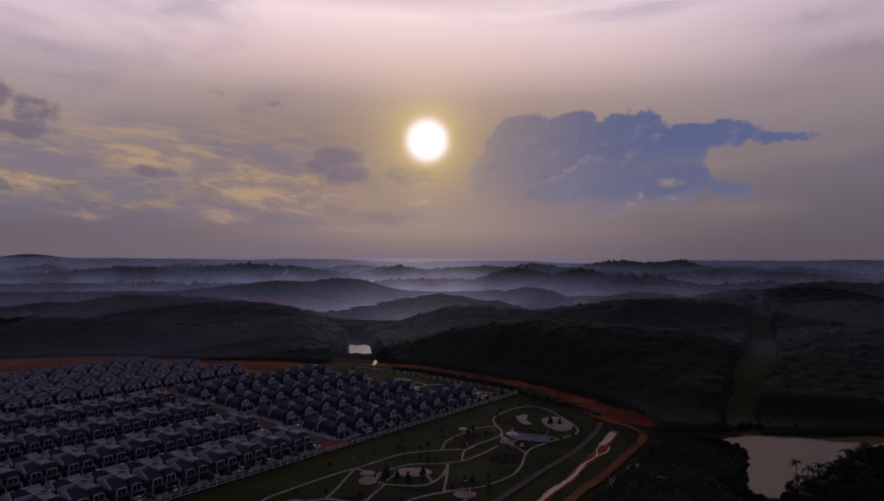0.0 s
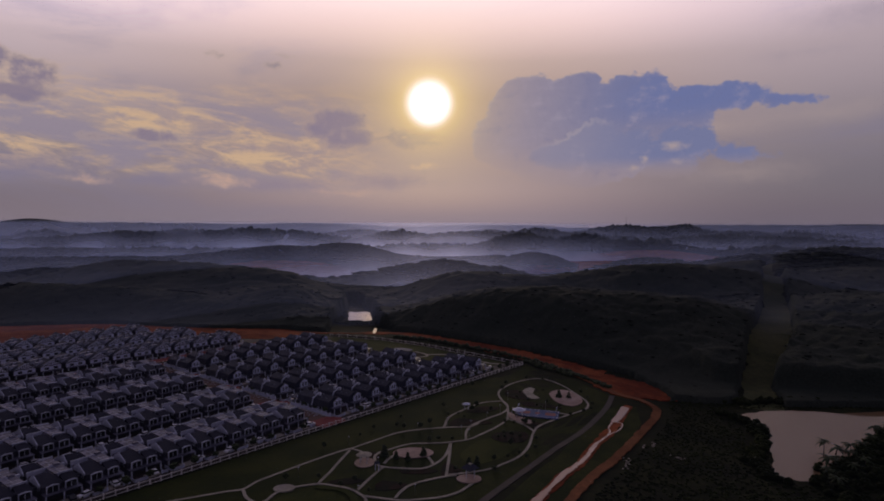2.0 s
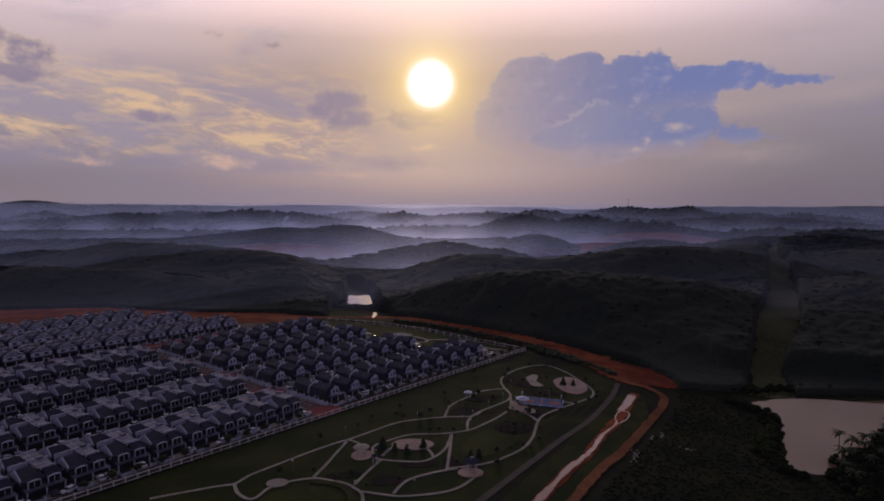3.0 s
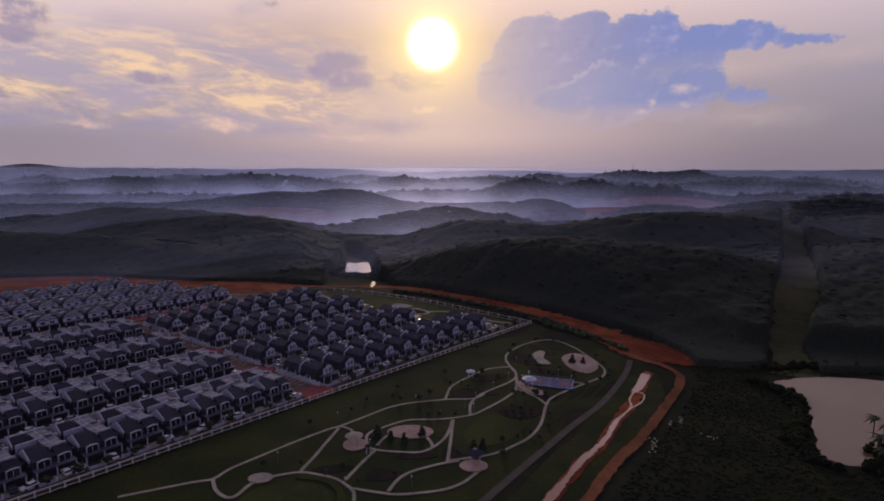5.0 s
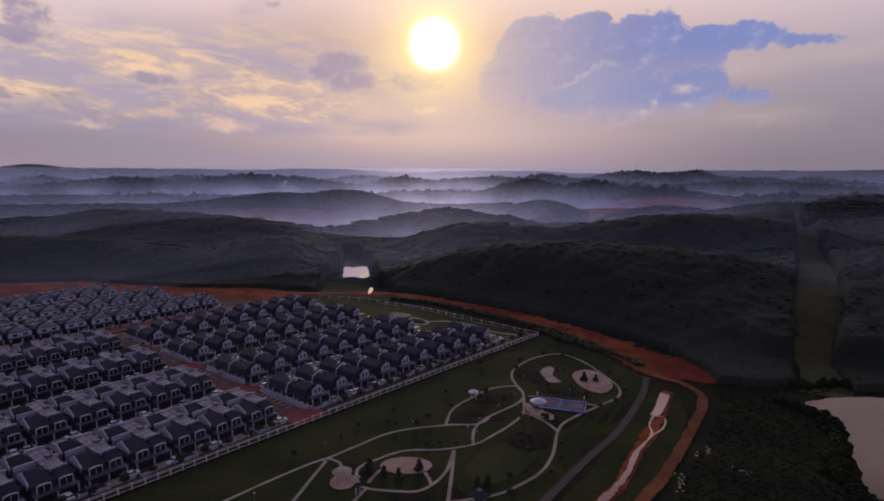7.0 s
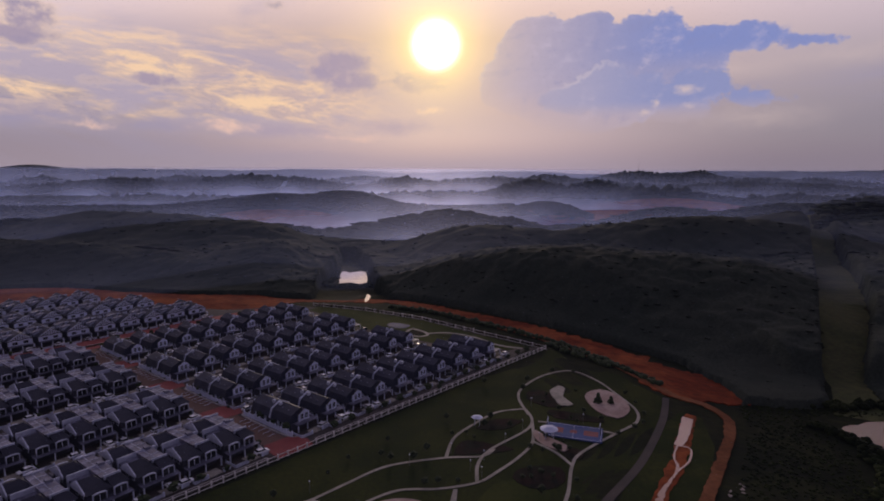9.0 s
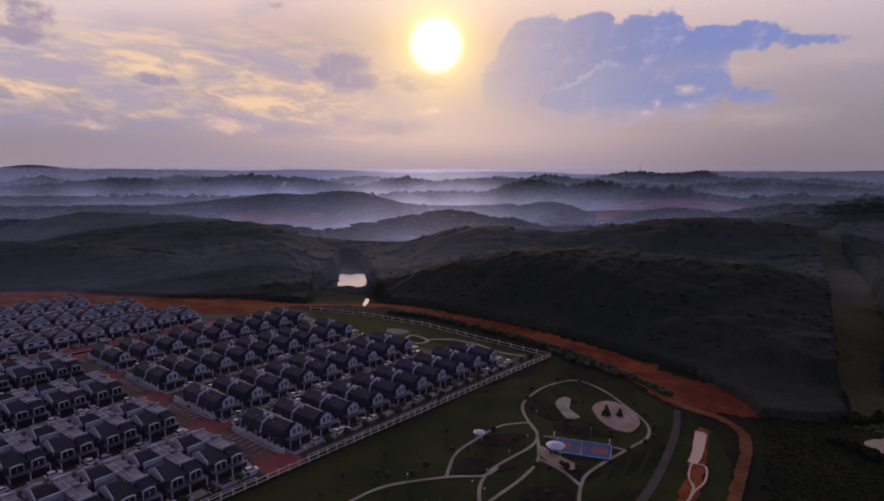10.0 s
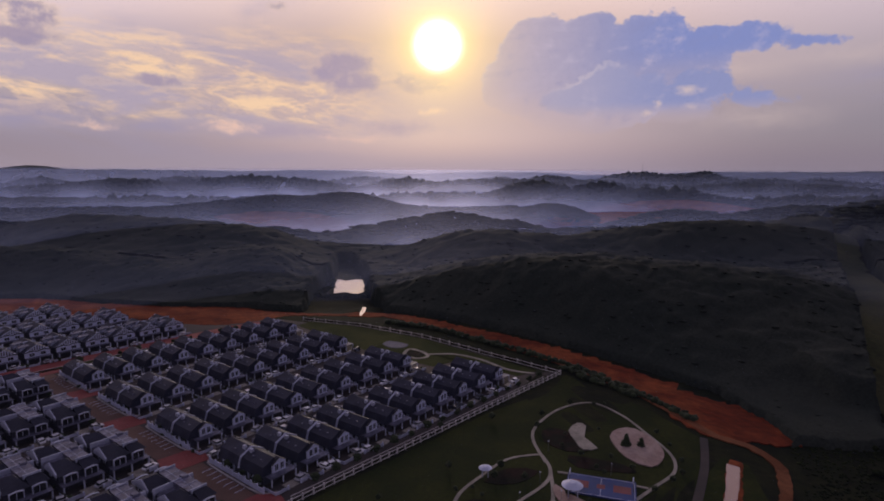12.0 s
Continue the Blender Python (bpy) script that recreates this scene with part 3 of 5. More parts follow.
# ---- park: paths, lawns, plazas ----
setting(patch("lawn", [estate(1, -1.5), estate(-60, -1.5), estate(-130, -1.5), estate(-200, -1.5), (-95, 120), (-40, 110), (-10, 140), (19, 178), (33, 197), (47, 217), (61, 243), (69, 262), (60, 280)], 0.06, LAWN, 10, 0, smooth_line=False), "mown green park lawn between the fence and the drain", "lawn")
setting(strip("drain_lane", [(70, 262), (62, 243), (47.5, 217), (33.5, 198), (19, 178), (0, 152), (-20, 128)], 2.0, 0.16, ASPHALT), "narrow dark lane along the park's edge", "lane")
PATHS = [
    [(-70, 163), (-57, 169), (-52.6, 170.6), (-50.5, 175), (-46, 180.5), (-38.7, 189), (-32, 196), (-28.7, 198.5), (-22.5, 205), (-14, 213), (-0.3, 217.3), (8.5, 218.2), (12, 222)],
    [(-0.3, 217.3), (1.8, 228), (7, 236), (14.4, 244.7), (23, 247.4)],
    [(23.5, 243), (22, 255.5), (24.4, 264.4), (32.7, 275.7), (43.5, 281.5), (50.5, 273.4), (54, 262), (56.5, 250), (54, 241), (46.8, 233.5), (34, 221), (30, 214), (26.5, 201.6), (22.3, 193), (17, 187.5), (11, 183), (1, 180)],
    [(23, 247), (24, 240), (21.4, 233), (11.2, 222), (7.5, 214.5), (6.9, 206)],
    [(24, 240), (22.3, 226.5), (18, 218.4), (12, 211), (7, 206), (-1.7, 203.2), (-10.4, 202.4), (-17, 197.7), (-20.7, 193.4), (-19.7, 187), (-17.5, 185), (-11.7, 184), (-5.3, 184.5), (-0.2, 192), (1.9, 203)],
    [(2, 203), (1.2, 190), (0.4, 179)],
    [(-29, 197), (-30.8, 188), (-31.9, 182), (-33.8, 174)],
    [(-17.5, 185), (-20.2, 178), (-22.7, 170.5)],
    [(-28.7, 198), (-25.5, 196), (-24.5, 192)],
    [(25.5, 238.7), (36, 235.8), (45, 232.5)],
    [(22.3, 226.5), (27, 221), (30, 214.3)],
    [(-15.2, 193), (-16.5, 190.5), (-17.5, 187)], [(-5, 192), (-3.8, 189), (-3.2, 186)],
    [(-52.6, 170.4), (-50.1, 165.8), (-46.6, 163), (-44.8, 164), (-43.5, 168.2), (-40.7, 171.1), (-34, 173.7), (-29.5, 172.8), (-24.7, 170.9), (-22.3, 168.6), (-20, 165.7), (-19.2, 160)],
    [(-20.3, 167), (-13.5, 165.3), (-9.4, 164.9), (-1.3, 166.6), (3, 169), (5.6, 172), (8.1, 175.7)],
    [(-12.5, 166), (-10.7, 171.1), (-7.9, 174.4), (-1.4, 178.1), (3.3, 179.6)],
]
for pts in PATHS:
    setting(strip("footpath", pts, 0.82, 0.16 + 0.008 * PATHS.index(pts), CONCRETE, 1.5), "pale concrete footpath winding through the park lawn", "path")


def disc(cx, cy, rx, ry, n=10):
    return [(cx + rx * math.cos(i * math.tau / n), cy + ry * math.sin(i * math.tau / n)) for i in range(n)]


setting(patch("plaza", disc(-9.5, 195, 6.2, 4.0), 0.34, PINK_PAVING, 3), "round pink-paved playground among conifers", "plaza")
setting(patch("plaza", [(43, 258), (47, 263.5), (51.7, 264), (55, 257), (54.5, 249), (49, 242.5), (44, 247)], 0.34, PINK_PAVING, 3), "pale paved play circle with two dark conifers", "plaza")
setting(patch("plaza", [(32.5, 261), (36, 266), (38, 264), (36, 257), (38, 251), (34, 250), (33, 255)], 0.34, CONCRETE, 3), "irregular pale skate slab in the lawn", "plaza")
setting(patch("plaza", disc(-42, 171, 2.8, 2.2), 0.36, CONCRETE, 2), "small round pale paved seat area", "plaza")
setting(patch("plaza", disc(-23.2, 187.6, 3.0, 3.4), 0.32, PINK_PAVING, 2), "paved ring round a white shade roof", "plaza")
setting(patch("plaza", disc(6.6, 177.3, 3.4, 2.8), 0.36, PINK_PAVING, 2), "paved square under a dark pavilion", "plaza")
setting(patch("plaza", [(24, 233), (26.5, 229), (31, 224), (29.5, 221), (25, 224), (23, 229)], 0.36, PINK_PAVING, 2), "paved apron before the sports court", "plaza")
for outline, lab in (([(-12.2, 183), (-2.2, 183.3), (-4, 180.6), (-11.1, 180.4)], "dark planting bed beside the path"), ([(-31.5, 175), (-25.8, 173.5), (-21.1, 176), (-26, 177.5)], "dark planting bed beside the path"),
                     ([(1.8, 219), (4, 226), (8, 226), (17, 222), (9, 219.5)], "dark red planting bed in the lawn"), ([(25.5, 261), (31, 262), (36, 250), (30, 249), (25, 254)], "dark planting bed round the skate slab"),
                     ([(30, 247), (42, 243), (44, 239), (31, 241)], "dark netted play lawn"), ([(16, 210.7), (20, 213.5), (26.9, 213), (27, 207), (22, 203), (16, 206)], "dark planting bed with pergola posts"),
                     ([(-25, 196), (-20, 195), (-19.5, 190), (-23.5, 191.5), (-27, 194)], "dark red planting bed beside the path"), ([(29, 222), (33, 223), (34.5, 220), (30.5, 216)], "dark red planting bed beside the path"),
                     ([(8, 234), (14, 240), (21, 239), (15, 233)], "dark planting bed under young trees"), ([(-18, 170.5), (-12, 171), (-10, 174), (-17, 176)], "dark planting bed beside the path"), ([(-0.5, 178.5), (0.2, 188), (4, 184), (5, 181)], "dark planting bed beside the path")):
    setting(patch("planting_bed", outline, 0.15, BED, 3, 0.15, 8), lab, "planting bed")
setting(strip("clipped_hedge", [(-33.8, 171.8), (-28.2, 170.8), (-23.9, 167.4), (-21.6, 161)], 1.8, 0.4, LAWN_LIGHT, 1.2, ragged=0.06), "yellow-green clipped hedge curving beside the path", "hedge")
setting(patch("lawn_mound", [(-44, 160), (-40, 168), (-33, 170), (-27, 168), (-24, 160), (-34, 150)], 0.10, LAWN_LIGHT, 3), "lighter mown lawn inside the path ring", "lawn")
setting(patch("lawn_mound", [(9, 203), (4.5, 193), (8, 187), (15, 190), (20, 196), (23, 202), (20, 207), (13, 207)], 0.10, LAWN_LIGHT, 3), "lighter mown lawn inside the path ring", "lawn")

# sports court with painted panels
court = tagged(new("sports_court"), "blue sports court with two faded red key areas", "court")
court.location = (K * 34.1, K * 232.1, height(K * 34, K * 232))
court.scale = (K, K, 1)
court.rotation_euler = (0, 0, radians(-16.4))


def box(bm, x0, x1, y0, y1, z0, z1):
    v = [bm.verts.new(p) for p in ((x0, y0, z0), (x1, y0, z0), (x1, y1, z0), (x0, y1, z0), (x0, y0, z1), (x1, y0, z1), (x1, y1, z1), (x0, y1, z1))]
    for f in ((0, 3, 2, 1), (4, 5, 6, 7), (0, 1, 5, 4), (1, 2, 6, 5), (2, 3, 7, 6), (3, 0, 4, 7)):
        bm.faces.new([v[i] for i in f])


def prism(bm, profile, y0, y1):
    """A solid with the x, z profile given, from y0 to y1."""
    a = [bm.verts.new((x, y0, z)) for x, z in profile]
    b = [bm.verts.new((x, y1, z)) for x, z in profile]
    n = len(profile)
    bm.faces.new(a)
    bm.faces.new(b[::-1])
    for i in range(n):
        bm.faces.new((a[i], b[i], b[(i + 1) % n], a[(i + 1) % n]))


def part(name, bm, mat, parent, label=""):
    me = bpy.data.meshes.new(name)
    bmesh.ops.recalc_face_normals(bm, faces=bm.faces)
    bm.to_mesh(me)
    bm.free()
    me.materials.append(mat)
    ob = new(name, me)
    ob.parent = parent
    if label:
        tagged(ob, label)
    return ob


def boxes(name, mat, parent, *dims, label=""):
    bm = bmesh.new()
    for d in dims:
        box(bm, *d)
    return part(name, bm, mat, parent, label)


def prisms(name, mat, parent, *solids, label=""):
    bm = bmesh.new()
    for profile, y0, y1 in solids:
        prism(bm, profile, y0, y1)
    return part(name, bm, mat, parent, label)


boxes("surface", COURT_BLUE, court, (-7.6, 7.6, -4.3, 4.3, 0.0, 0.40))
for x in (-4.6, 4.6):
    boxes("key_area", COURT_RED, court, (x - 1.9, x + 1.9, -1.5, 1.5, 0.40, 0.41))
boxes("centre_mark", COURT_RED, court, (-0.9, 0.9, -0.9, 0.9, 0.40, 0.41))
boxes("boundary_line", TRIM, court, (-7.3, 7.3, -4.0, -3.92, 0.40, 0.412), (-7.3, 7.3, 3.92, 4.0, 0.40, 0.412), (-7.3, -7.22, -3.92, 3.92, 0.40, 0.412), (7.22, 7.3, -3.92, 3.92, 0.40, 0.412), (-0.04, 0.04, -3.92, -0.9, 0.40, 0.412), (-0.04, 0.04, 0.9, 3.92, 0.40, 0.412))
for x in (-7.0, 7.0):
    hoop = boxes("hoop_post", DARK_TRIM, court, (x - 0.08, x + 0.08, -0.08, 0.08, 0.4, 3.4))
    boxes("backboard", TRIM, hoop, (x - 0.12 - 0.1 * x / 7, x + 0.02 - 0.1 * x / 7, -0.9, 0.9, 2.9, 3.9))


def shade_roof(label, x, y, r, mat, tall=2.8, sides=16, peak=0.5):
    """A round or square shelter: posts and a shallow roof."""
    s = tagged(new("shelter"), label, "shelter")
    x, y, r = K * x, K * y, K * r
    s.location = (x, y, height(x, y) + 0.3)
    bm = bmesh.new()
    bmesh.ops.create_cone(bm, cap_ends=True, segments=sides, radius1=r, radius2=r * 0.3, depth=peak, matrix=Matrix.Translation((0, 0, tall + peak / 2)))
    part("roof", bm, mat, s)
    for i in range(4):
        a = math.tau * (i + 0.5) / 4
        boxes("post", TRIM, s, (0.6 * r * math.cos(a) - 0.07, 0.6 * r * math.cos(a) + 0.07, 0.6 * r * math.sin(a) - 0.07, 0.6 * r * math.sin(a) + 0.07, -0.1, tall))
    return s


shade_roof("round pale shade roof on thin posts", -23.4, 187.8, 2.3, CONCRETE, 2.6, 20, 0.3)
shade_roof("dark pavilion roof over the paved square", 7.0, 178.6, 2.6, ROOF, 2.8, 4, 1.4)
shade_roof("white tensile canopy beside the sports court", 26.8, 228.3, 2.4, TRIM, 3.0, 12, 0.9)
shade_roof("white canopy over a seat by the path", 8.2, 236.2, 1.6, TRIM, 2.4, 12, 0.6)
shade_roof("small dark shelter by the path", -19.0, 182.5, 1.1, ROOF, 2.3, 4, 0.8)

# drain with muddy water between its banks
DRAIN = [(73, 250), (71, 246), (65, 234), (61, 226), (54, 213), (47.5, 203), (40, 189), (33, 180), (22, 163), (10, 145)]
setting(strip("drain_bank", DRAIN, [6, 15, 15, 15, 15, 15, 15, 15], 0.07, LAWN), "grassy banks of the drain", "bank")
setting(strip("drain_bed", DRAIN, [3.2, 3.6, 3.6, 3.2, 3.0, 3.2, 3.2, 3.2], 0.2, EARTH, ragged=0.14), "red earth drain bed", "drain")
MUD = glossy("muddy_water", (0.34, 0.185, 0.13), 0.2, 1.33)
setting(strip("drain_water", [(71, 247), (68.5, 242), (64, 233), (60.5, 227.5)], [3.0, 3.0, 2.6, 2.2], 0.34, MUD, 0.8, ragged=0.06), "shallow muddy pool reflecting the sky", "drain water")
setting(strip("drain_water", [(61.5, 227.5), (63.3, 226), (60, 219), (55.5, 214), (51, 208), (47.5, 203), (44, 196), (40, 189.5), (36, 184), (32, 179), (22, 163), (10, 145)], [0.5, 0.5, 0.6, 1.5, 1.3, 2.0, 1.4, 2.2, 1.6, 1.6], 0.36, MUD, 0.8, ragged=0.2), "muddy rivulet braided down the red drain bed", "drain water")
setting(strip("silt_bar", [(60.4, 227.5), (57, 221), (56, 216), (54, 212)], [0.5, 0.5, 0.7], 0.38, MUD, 0.8, ragged=0.2), "thin muddy trickle on the drain bed", "drain water")

# open cut through the woods
setting(strip("grass_cut", [(128, 254), (150, 295), (187, 354), (228, 425), (265, 490), (315, 586), (400, 745), (508, 940)], [14, 22, 25, 22, 19, 15, 14, 14], 0.12, material("rough_grass", (0.055, 0.066, 0.022), 0.95, 0.5, 0.4, 0.03, 0.4, (0.085, 0.088, 0.032), spec=0.1), 8, ragged=0.12), "straight grassy cut through the dark wood", "clearing")

# ---- estate ground ----
setting(patch("estate_ground", [estate(-1, 2), estate(-60, 1.2), estate(-210, 1.2), estate(-235, 120), estate(-230, 240), estate(-60, 235), estate(-40, 185), estate(-22, 128), estate(-8, 100), estate(-2, 66)], 0.05, ASPHALT, 10, smooth_line=False), "dark tarmac streets and yards between the houses", "street")
setting(patch("estate_green", [estate(-3, 8), estate(-2, 64), estate(-8, 98), estate(-18, 124), estate(-26, 122), estate(-30, 78), estate(-28, 66), estate(-25, 38), estate(-13, 36), estate(-12, 10)], 0.1, LAWN_LIGHT, 5, smooth_line=False), "lawn at the end of the estate beside the far fence", "lawn")
# a flat dull violet patch stands for a pavilion's dark roof
setting(patch("pool", [estate(-14, 73), estate(-12, 64), estate(-17, 62.5), estate(-20, 66), estate(-19, 72)], 0.2, material("pavilion_roof_violet", (0.045, 0.05, 0.12), 0.7, 0.2, 1.0, 0.2, spec=0.1), 2), "flat violet-blue patch standing for a pavilion roof", "pool")
setting(strip("footpath", [estate(-16, 59), estate(-15.5, 52), estate(-18, 47.5), estate(-22.5, 49), estate(-22.5, 55.5)], 1.4, 0.24, CONCRETE, 1.0, closed=True), "pale ring path round a planted bed", "path")
setting(patch("planting_bed", [estate(-17, 57), estate(-17, 50), estate(-21, 50), estate(-21, 56)], 0.2, BED, 2), "dark planted bed inside a ring path", "planting bed")
setting(strip("footpath", [estate(-16, 49), estate(-9, 42), estate(-7, 30), estate(-9, 16), estate(-6, 7)], 1.4, 0.26, CONCRETE, 1.0), "pale path across the end lawn", "path")


setting(patch("bare_earth", [estate(-68, 238), estate(-40, 225), estate(-26, 185), estate(-18, 148), estate(-34, 143), estate(-52, 150), estate(-62, 170), estate(-66, 205)], 0.14, EARTH, 4, 0.6, 15), "bare red earth with puddles beside the last houses", "bare earth")


def cross_s(d):
    return -115.4 - 0.065 * d


setting(strip("cross_street", [estate(cross_s(d), d) for d in (3, 35, 68, 101, 132)], 6.4, 0.1, material("brown_paving", (0.13, 0.07, 0.055), 0.85, 0.3, 1.5, 0.1, 0.1, (0.16, 0.09, 0.07)), 4), "brown-paved cross street between the blocks", "street")
for d in (4.5, 36, 69, 101.5, 134):
    setting(patch("red_crossing", [estate(cross_s(d) + x, d + y) for x, y in ((-4.5, -4.2), (5.5, -4.2), (6.5, 0), (4.5, 4.5), (-3.5, 4.5), (-4.5, 0))], 0.16, RED_PAVING, 3, smooth_line=False), "dull red paved crossing of two streets", "crossing")
setting(strip("boulevard", [estate(-235, 141), estate(-150, 140), estate(-60, 140), estate(-35, 138)], 7.0, 0.1, RED_PAVING, 5), "dull red paved boulevard lined with small trees", "street")
setting(strip("boulevard_verge", [estate(-200, 134.5), estate(-150, 134.5), estate(-60, 134.5), estate(-40, 133)], 2.4, 0.16, LAWN, 5), "grass verge with a pale kerb along the boulevard", "verge")
setting(strip("kerb", [estate(-200, 136), estate(-150, 136), estate(-60, 136), estate(-40, 134.5)], 0.35, 0.24, KERB, 5), "pale concrete kerb along the boulevard", "kerb")
setting(strip("kerb", [estate(-200, 2.9), estate(-122, 2.9)], 0.3, 0.16, KERB, 6), "pale kerb along the street by the fence", "kerb")
setting(strip("kerb", [estate(-108, 2.9), estate(-6, 2.9)], 0.3, 0.16, KERB, 6), "pale kerb along the street by the fence", "kerb")
# corner gardens: kerb, white garden wall, hedge and painted parking bays at the cross street
for d0, d1 in ((8, 31), (40, 63), (73, 96), (105, 128)):
    for side, inset in ((1, 3.7), (-1, 3.7)):
        line = [estate(cross_s(d) + side * (inset + bow), d) for d, bow in ((d0 - 1.5, 3.0), (d0, 0.9), (d0 + 2, 0.2), (0.5 * (d0 + d1), 0.0), (d1 - 2, 0.2), (d1, 0.9), (d1 + 1.5, 3.0))]
        setting(strip("kerb", line, 0.5, 0.2, KERB, 1.5), "pale kerb turning the street corner", "kerb")
    for i in range(7):
        d = d0 + 5 + i * 2.3
        setting(strip("bay_line", [estate(cross_s(d) + 0.6, d), estate(cross_s(d) + 3.2, d + 0.3)], 0.14, 0.13, TRIM, 1.0), "painted parking bay line", "road marking")

# ---- houses ----


def window(h, x0, x1, y, z0, z1, name="window", bars=1, rim=0.12):
    """A framed window on a wall that faces the street (towards minus y)."""
    bm = bmesh.new()
    for d in ((x0 - rim, x1 + rim, y - 0.08, y + 0.02, z1, z1 + rim), (x0 - rim, x1 + rim, y - 0.08, y + 0.02, z0 - rim, z0), (x0 - rim, x0, y - 0.08, y + 0.02, z0, z1), (x1, x1 + rim, y - 0.08, y + 0.02, z0, z1)):
        box(bm, *d)
    for i in range(bars):
        m = x0 + (x1 - x0) * (i + 1) / (bars + 1)
        box(bm, m - 0.04, m + 0.04, y - 0.06, y + 0.02, z0, z1)
    f = part(name, bm, TRIM, h)
    boxes("pane", PANE, f, (x0, x1, y - 0.03, y + 0.01, z0, z1))


def side_window(h, x, y0, y1, z0, z1, rim=0.12):
    """A framed window on a side wall (faces minus x)."""
    f = boxes("window", TRIM, h, (x - 0.08, x + 0.02, y0 - rim, y1 + rim, z1, z1 + rim), (x - 0.08, x + 0.02, y0 - rim, y1 + rim, z0 - rim, z0), (x - 0.08, x + 0.02, y0 - rim, y0, z0, z1), (x - 0.08, x + 0.02, y1, y1 + rim, z0, z1))
    boxes("pane", PANE, f, (x - 0.03, x + 0.01, y0, y1, z0, z1))


def mansard_house():
    """Two homes back to back under one slate mansard, a white gable to each street, a carport slab at the side."""
    h = tagged(new("house"), "white two-storey house with dark slate mansard roof and carport", "house", "houses of the estate")
    # side walls in dark grey, which carries the shade on them
    boxes("wall", WALL_SHADE_GREY, h, (-3.5, 2.6, 0.4, 17.6, 0.0, 2.8))
    front = [(-4.1, 2.7), (-3.35, 5.9), (-0.4, 7.9), (2.5, 5.7), (2.8, 2.7)]
    for y0, y1 in ((0.5, 8.7), (9.3, 17.5)):
        prisms("roof", ROOF, h, (front, y0, y1))
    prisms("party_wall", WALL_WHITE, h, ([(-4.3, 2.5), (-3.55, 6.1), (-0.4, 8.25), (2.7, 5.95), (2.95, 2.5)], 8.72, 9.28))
    for x, y in ((-1.7, 7.6), (-1.7, 10.4)):
        boxes("chimney", WALL_WHITE, h, (x, x + 0.7, y - 0.45, y + 0.45, 6.6, 8.3))
    for y, e in ((0.0, 1), (18.0, -1)):
        lo, hi = sorted((y, y + e * 1.1))
        # gables in the palest white, to make up for the dim light on them
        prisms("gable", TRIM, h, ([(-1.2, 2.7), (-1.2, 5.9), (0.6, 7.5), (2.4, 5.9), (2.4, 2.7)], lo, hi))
        prisms("gable_roof", DARK_TRIM, h, ([(-1.45, 5.75), (0.6, 7.68), (2.65, 5.75), (2.4, 5.9), (0.6, 7.52), (-1.2, 5.9)], lo - 0.2, hi + 0.2))
        if e > 0:
            for x in (-0.6, 0.9):
                window(h, x, x + 0.85, -0.02, 3.5, 5.6)
        lo, hi = sorted((y - e * 1.9, y + e * 0.5))
        boxes("porch_slab", ROOF_PALE, h, (-3.0, 4.1, lo, hi, 2.62, 2.84))
        edge = lo if e > 0 else hi - 0.2
        for x in (-2.8, 0.3, 3.9):
            boxes("post", TRIM, h, (x - 0.11, x + 0.11, edge + 0.05, edge + 0.27, 0.0, 2.62))
        # a dark box stands for the shaded opening under the porch
        boxes("dark_doorway", DARK_TRIM, h, (-1.4, -0.2, y - 0.05 if e > 0 else y - 0.45, y + 0.45 if e > 0 else y + 0.05, 0.0, 2.3))
    boxes("carport_slab", ROOF, h, (2.8, 4.2, 0.8, 17.2, 2.4, 2.58))
    boxes("coping", TRIM, h, (4.2, 4.34, 0.8, 17.2, 2.35, 2.75))
    for y in (1.6, 3.8, 6.0, 11.6, 13.8, 16.0):
        boxes("pilaster", TRIM, h, (-3.75, -3.5, y - 0.2, y + 0.2, 0.0, 2.9))
    for y in (2.3, 4.5, 12.4, 14.6):
        side_window(h, -3.5, y, y + 0.9, 0.9, 2.3)
    for x, y, z in ((-2.1, 3.2, 6.85), (-2.1, 6.0, 6.85), (-2.3, 12.8, 6.7)):
        boxes("roof_light", ROOF_PALE, h, (x - 0.2, x + 0.2, y - 0.3, y + 0.3, z - 0.3, z + 0.12))
    for d in ((-4.5, -1.2, -5.4, -5.25, 0.0, 1.15), (-4.5, -4.38, -5.25, -1.0, 0.0, 1.0), (2.6, 4.4, -5.4, -5.25, 0.0, 1.15)):
        boxes("garden_wall", WALL_WHITE, h, d)
    for d in ((-1.25, -0.9, -5.5, -5.15, 0.0, 1.5), (2.3, 2.65, -5.5, -5.15, 0.0, 1.5)):
        boxes("gate_pier", TRIM, h, d)
    boxes("drive", CONCRETE, h, (-0.8, 2.3, -5.3, -2.6, -0.03, 0.06))
    return h


def arch_frame(bm, x0, x1, y0, y1, z0, z1, rim=0.17, n=7):
    """A white surround with a low arched head."""
    outer, inner = [], []
    for i in range(n + 1):
        f = i / n
        rise = 0.38 * math.sin(math.pi * f)
        outer.append((x0 + (x1 - x0) * f, z1 - 0.3 + rise))
        inner.append((x0 + rim + (x1 - x0 - 2 * rim) * f, z1 - 0.3 - rim + rise * 0.9))
    ring = [(x0, z0)] + outer + [(x1, z0), (x1 - rim, z0)] + inner[::-1] + [(x0 + rim, z0)]
    for a, b in zip(range(n), range(1, n + 1)):
        prism(bm, [inner[a], inner[b], outer[b], outer[a]], y0, y1)
    prism(bm, [(x0, z0), (x0 + rim, z0), inner[0], outer[0]], y0, y1)
    prism(bm, [(x1 - rim, z0), (x1, z0), outer[-1], inner[-1]], y0, y1)
    return ring


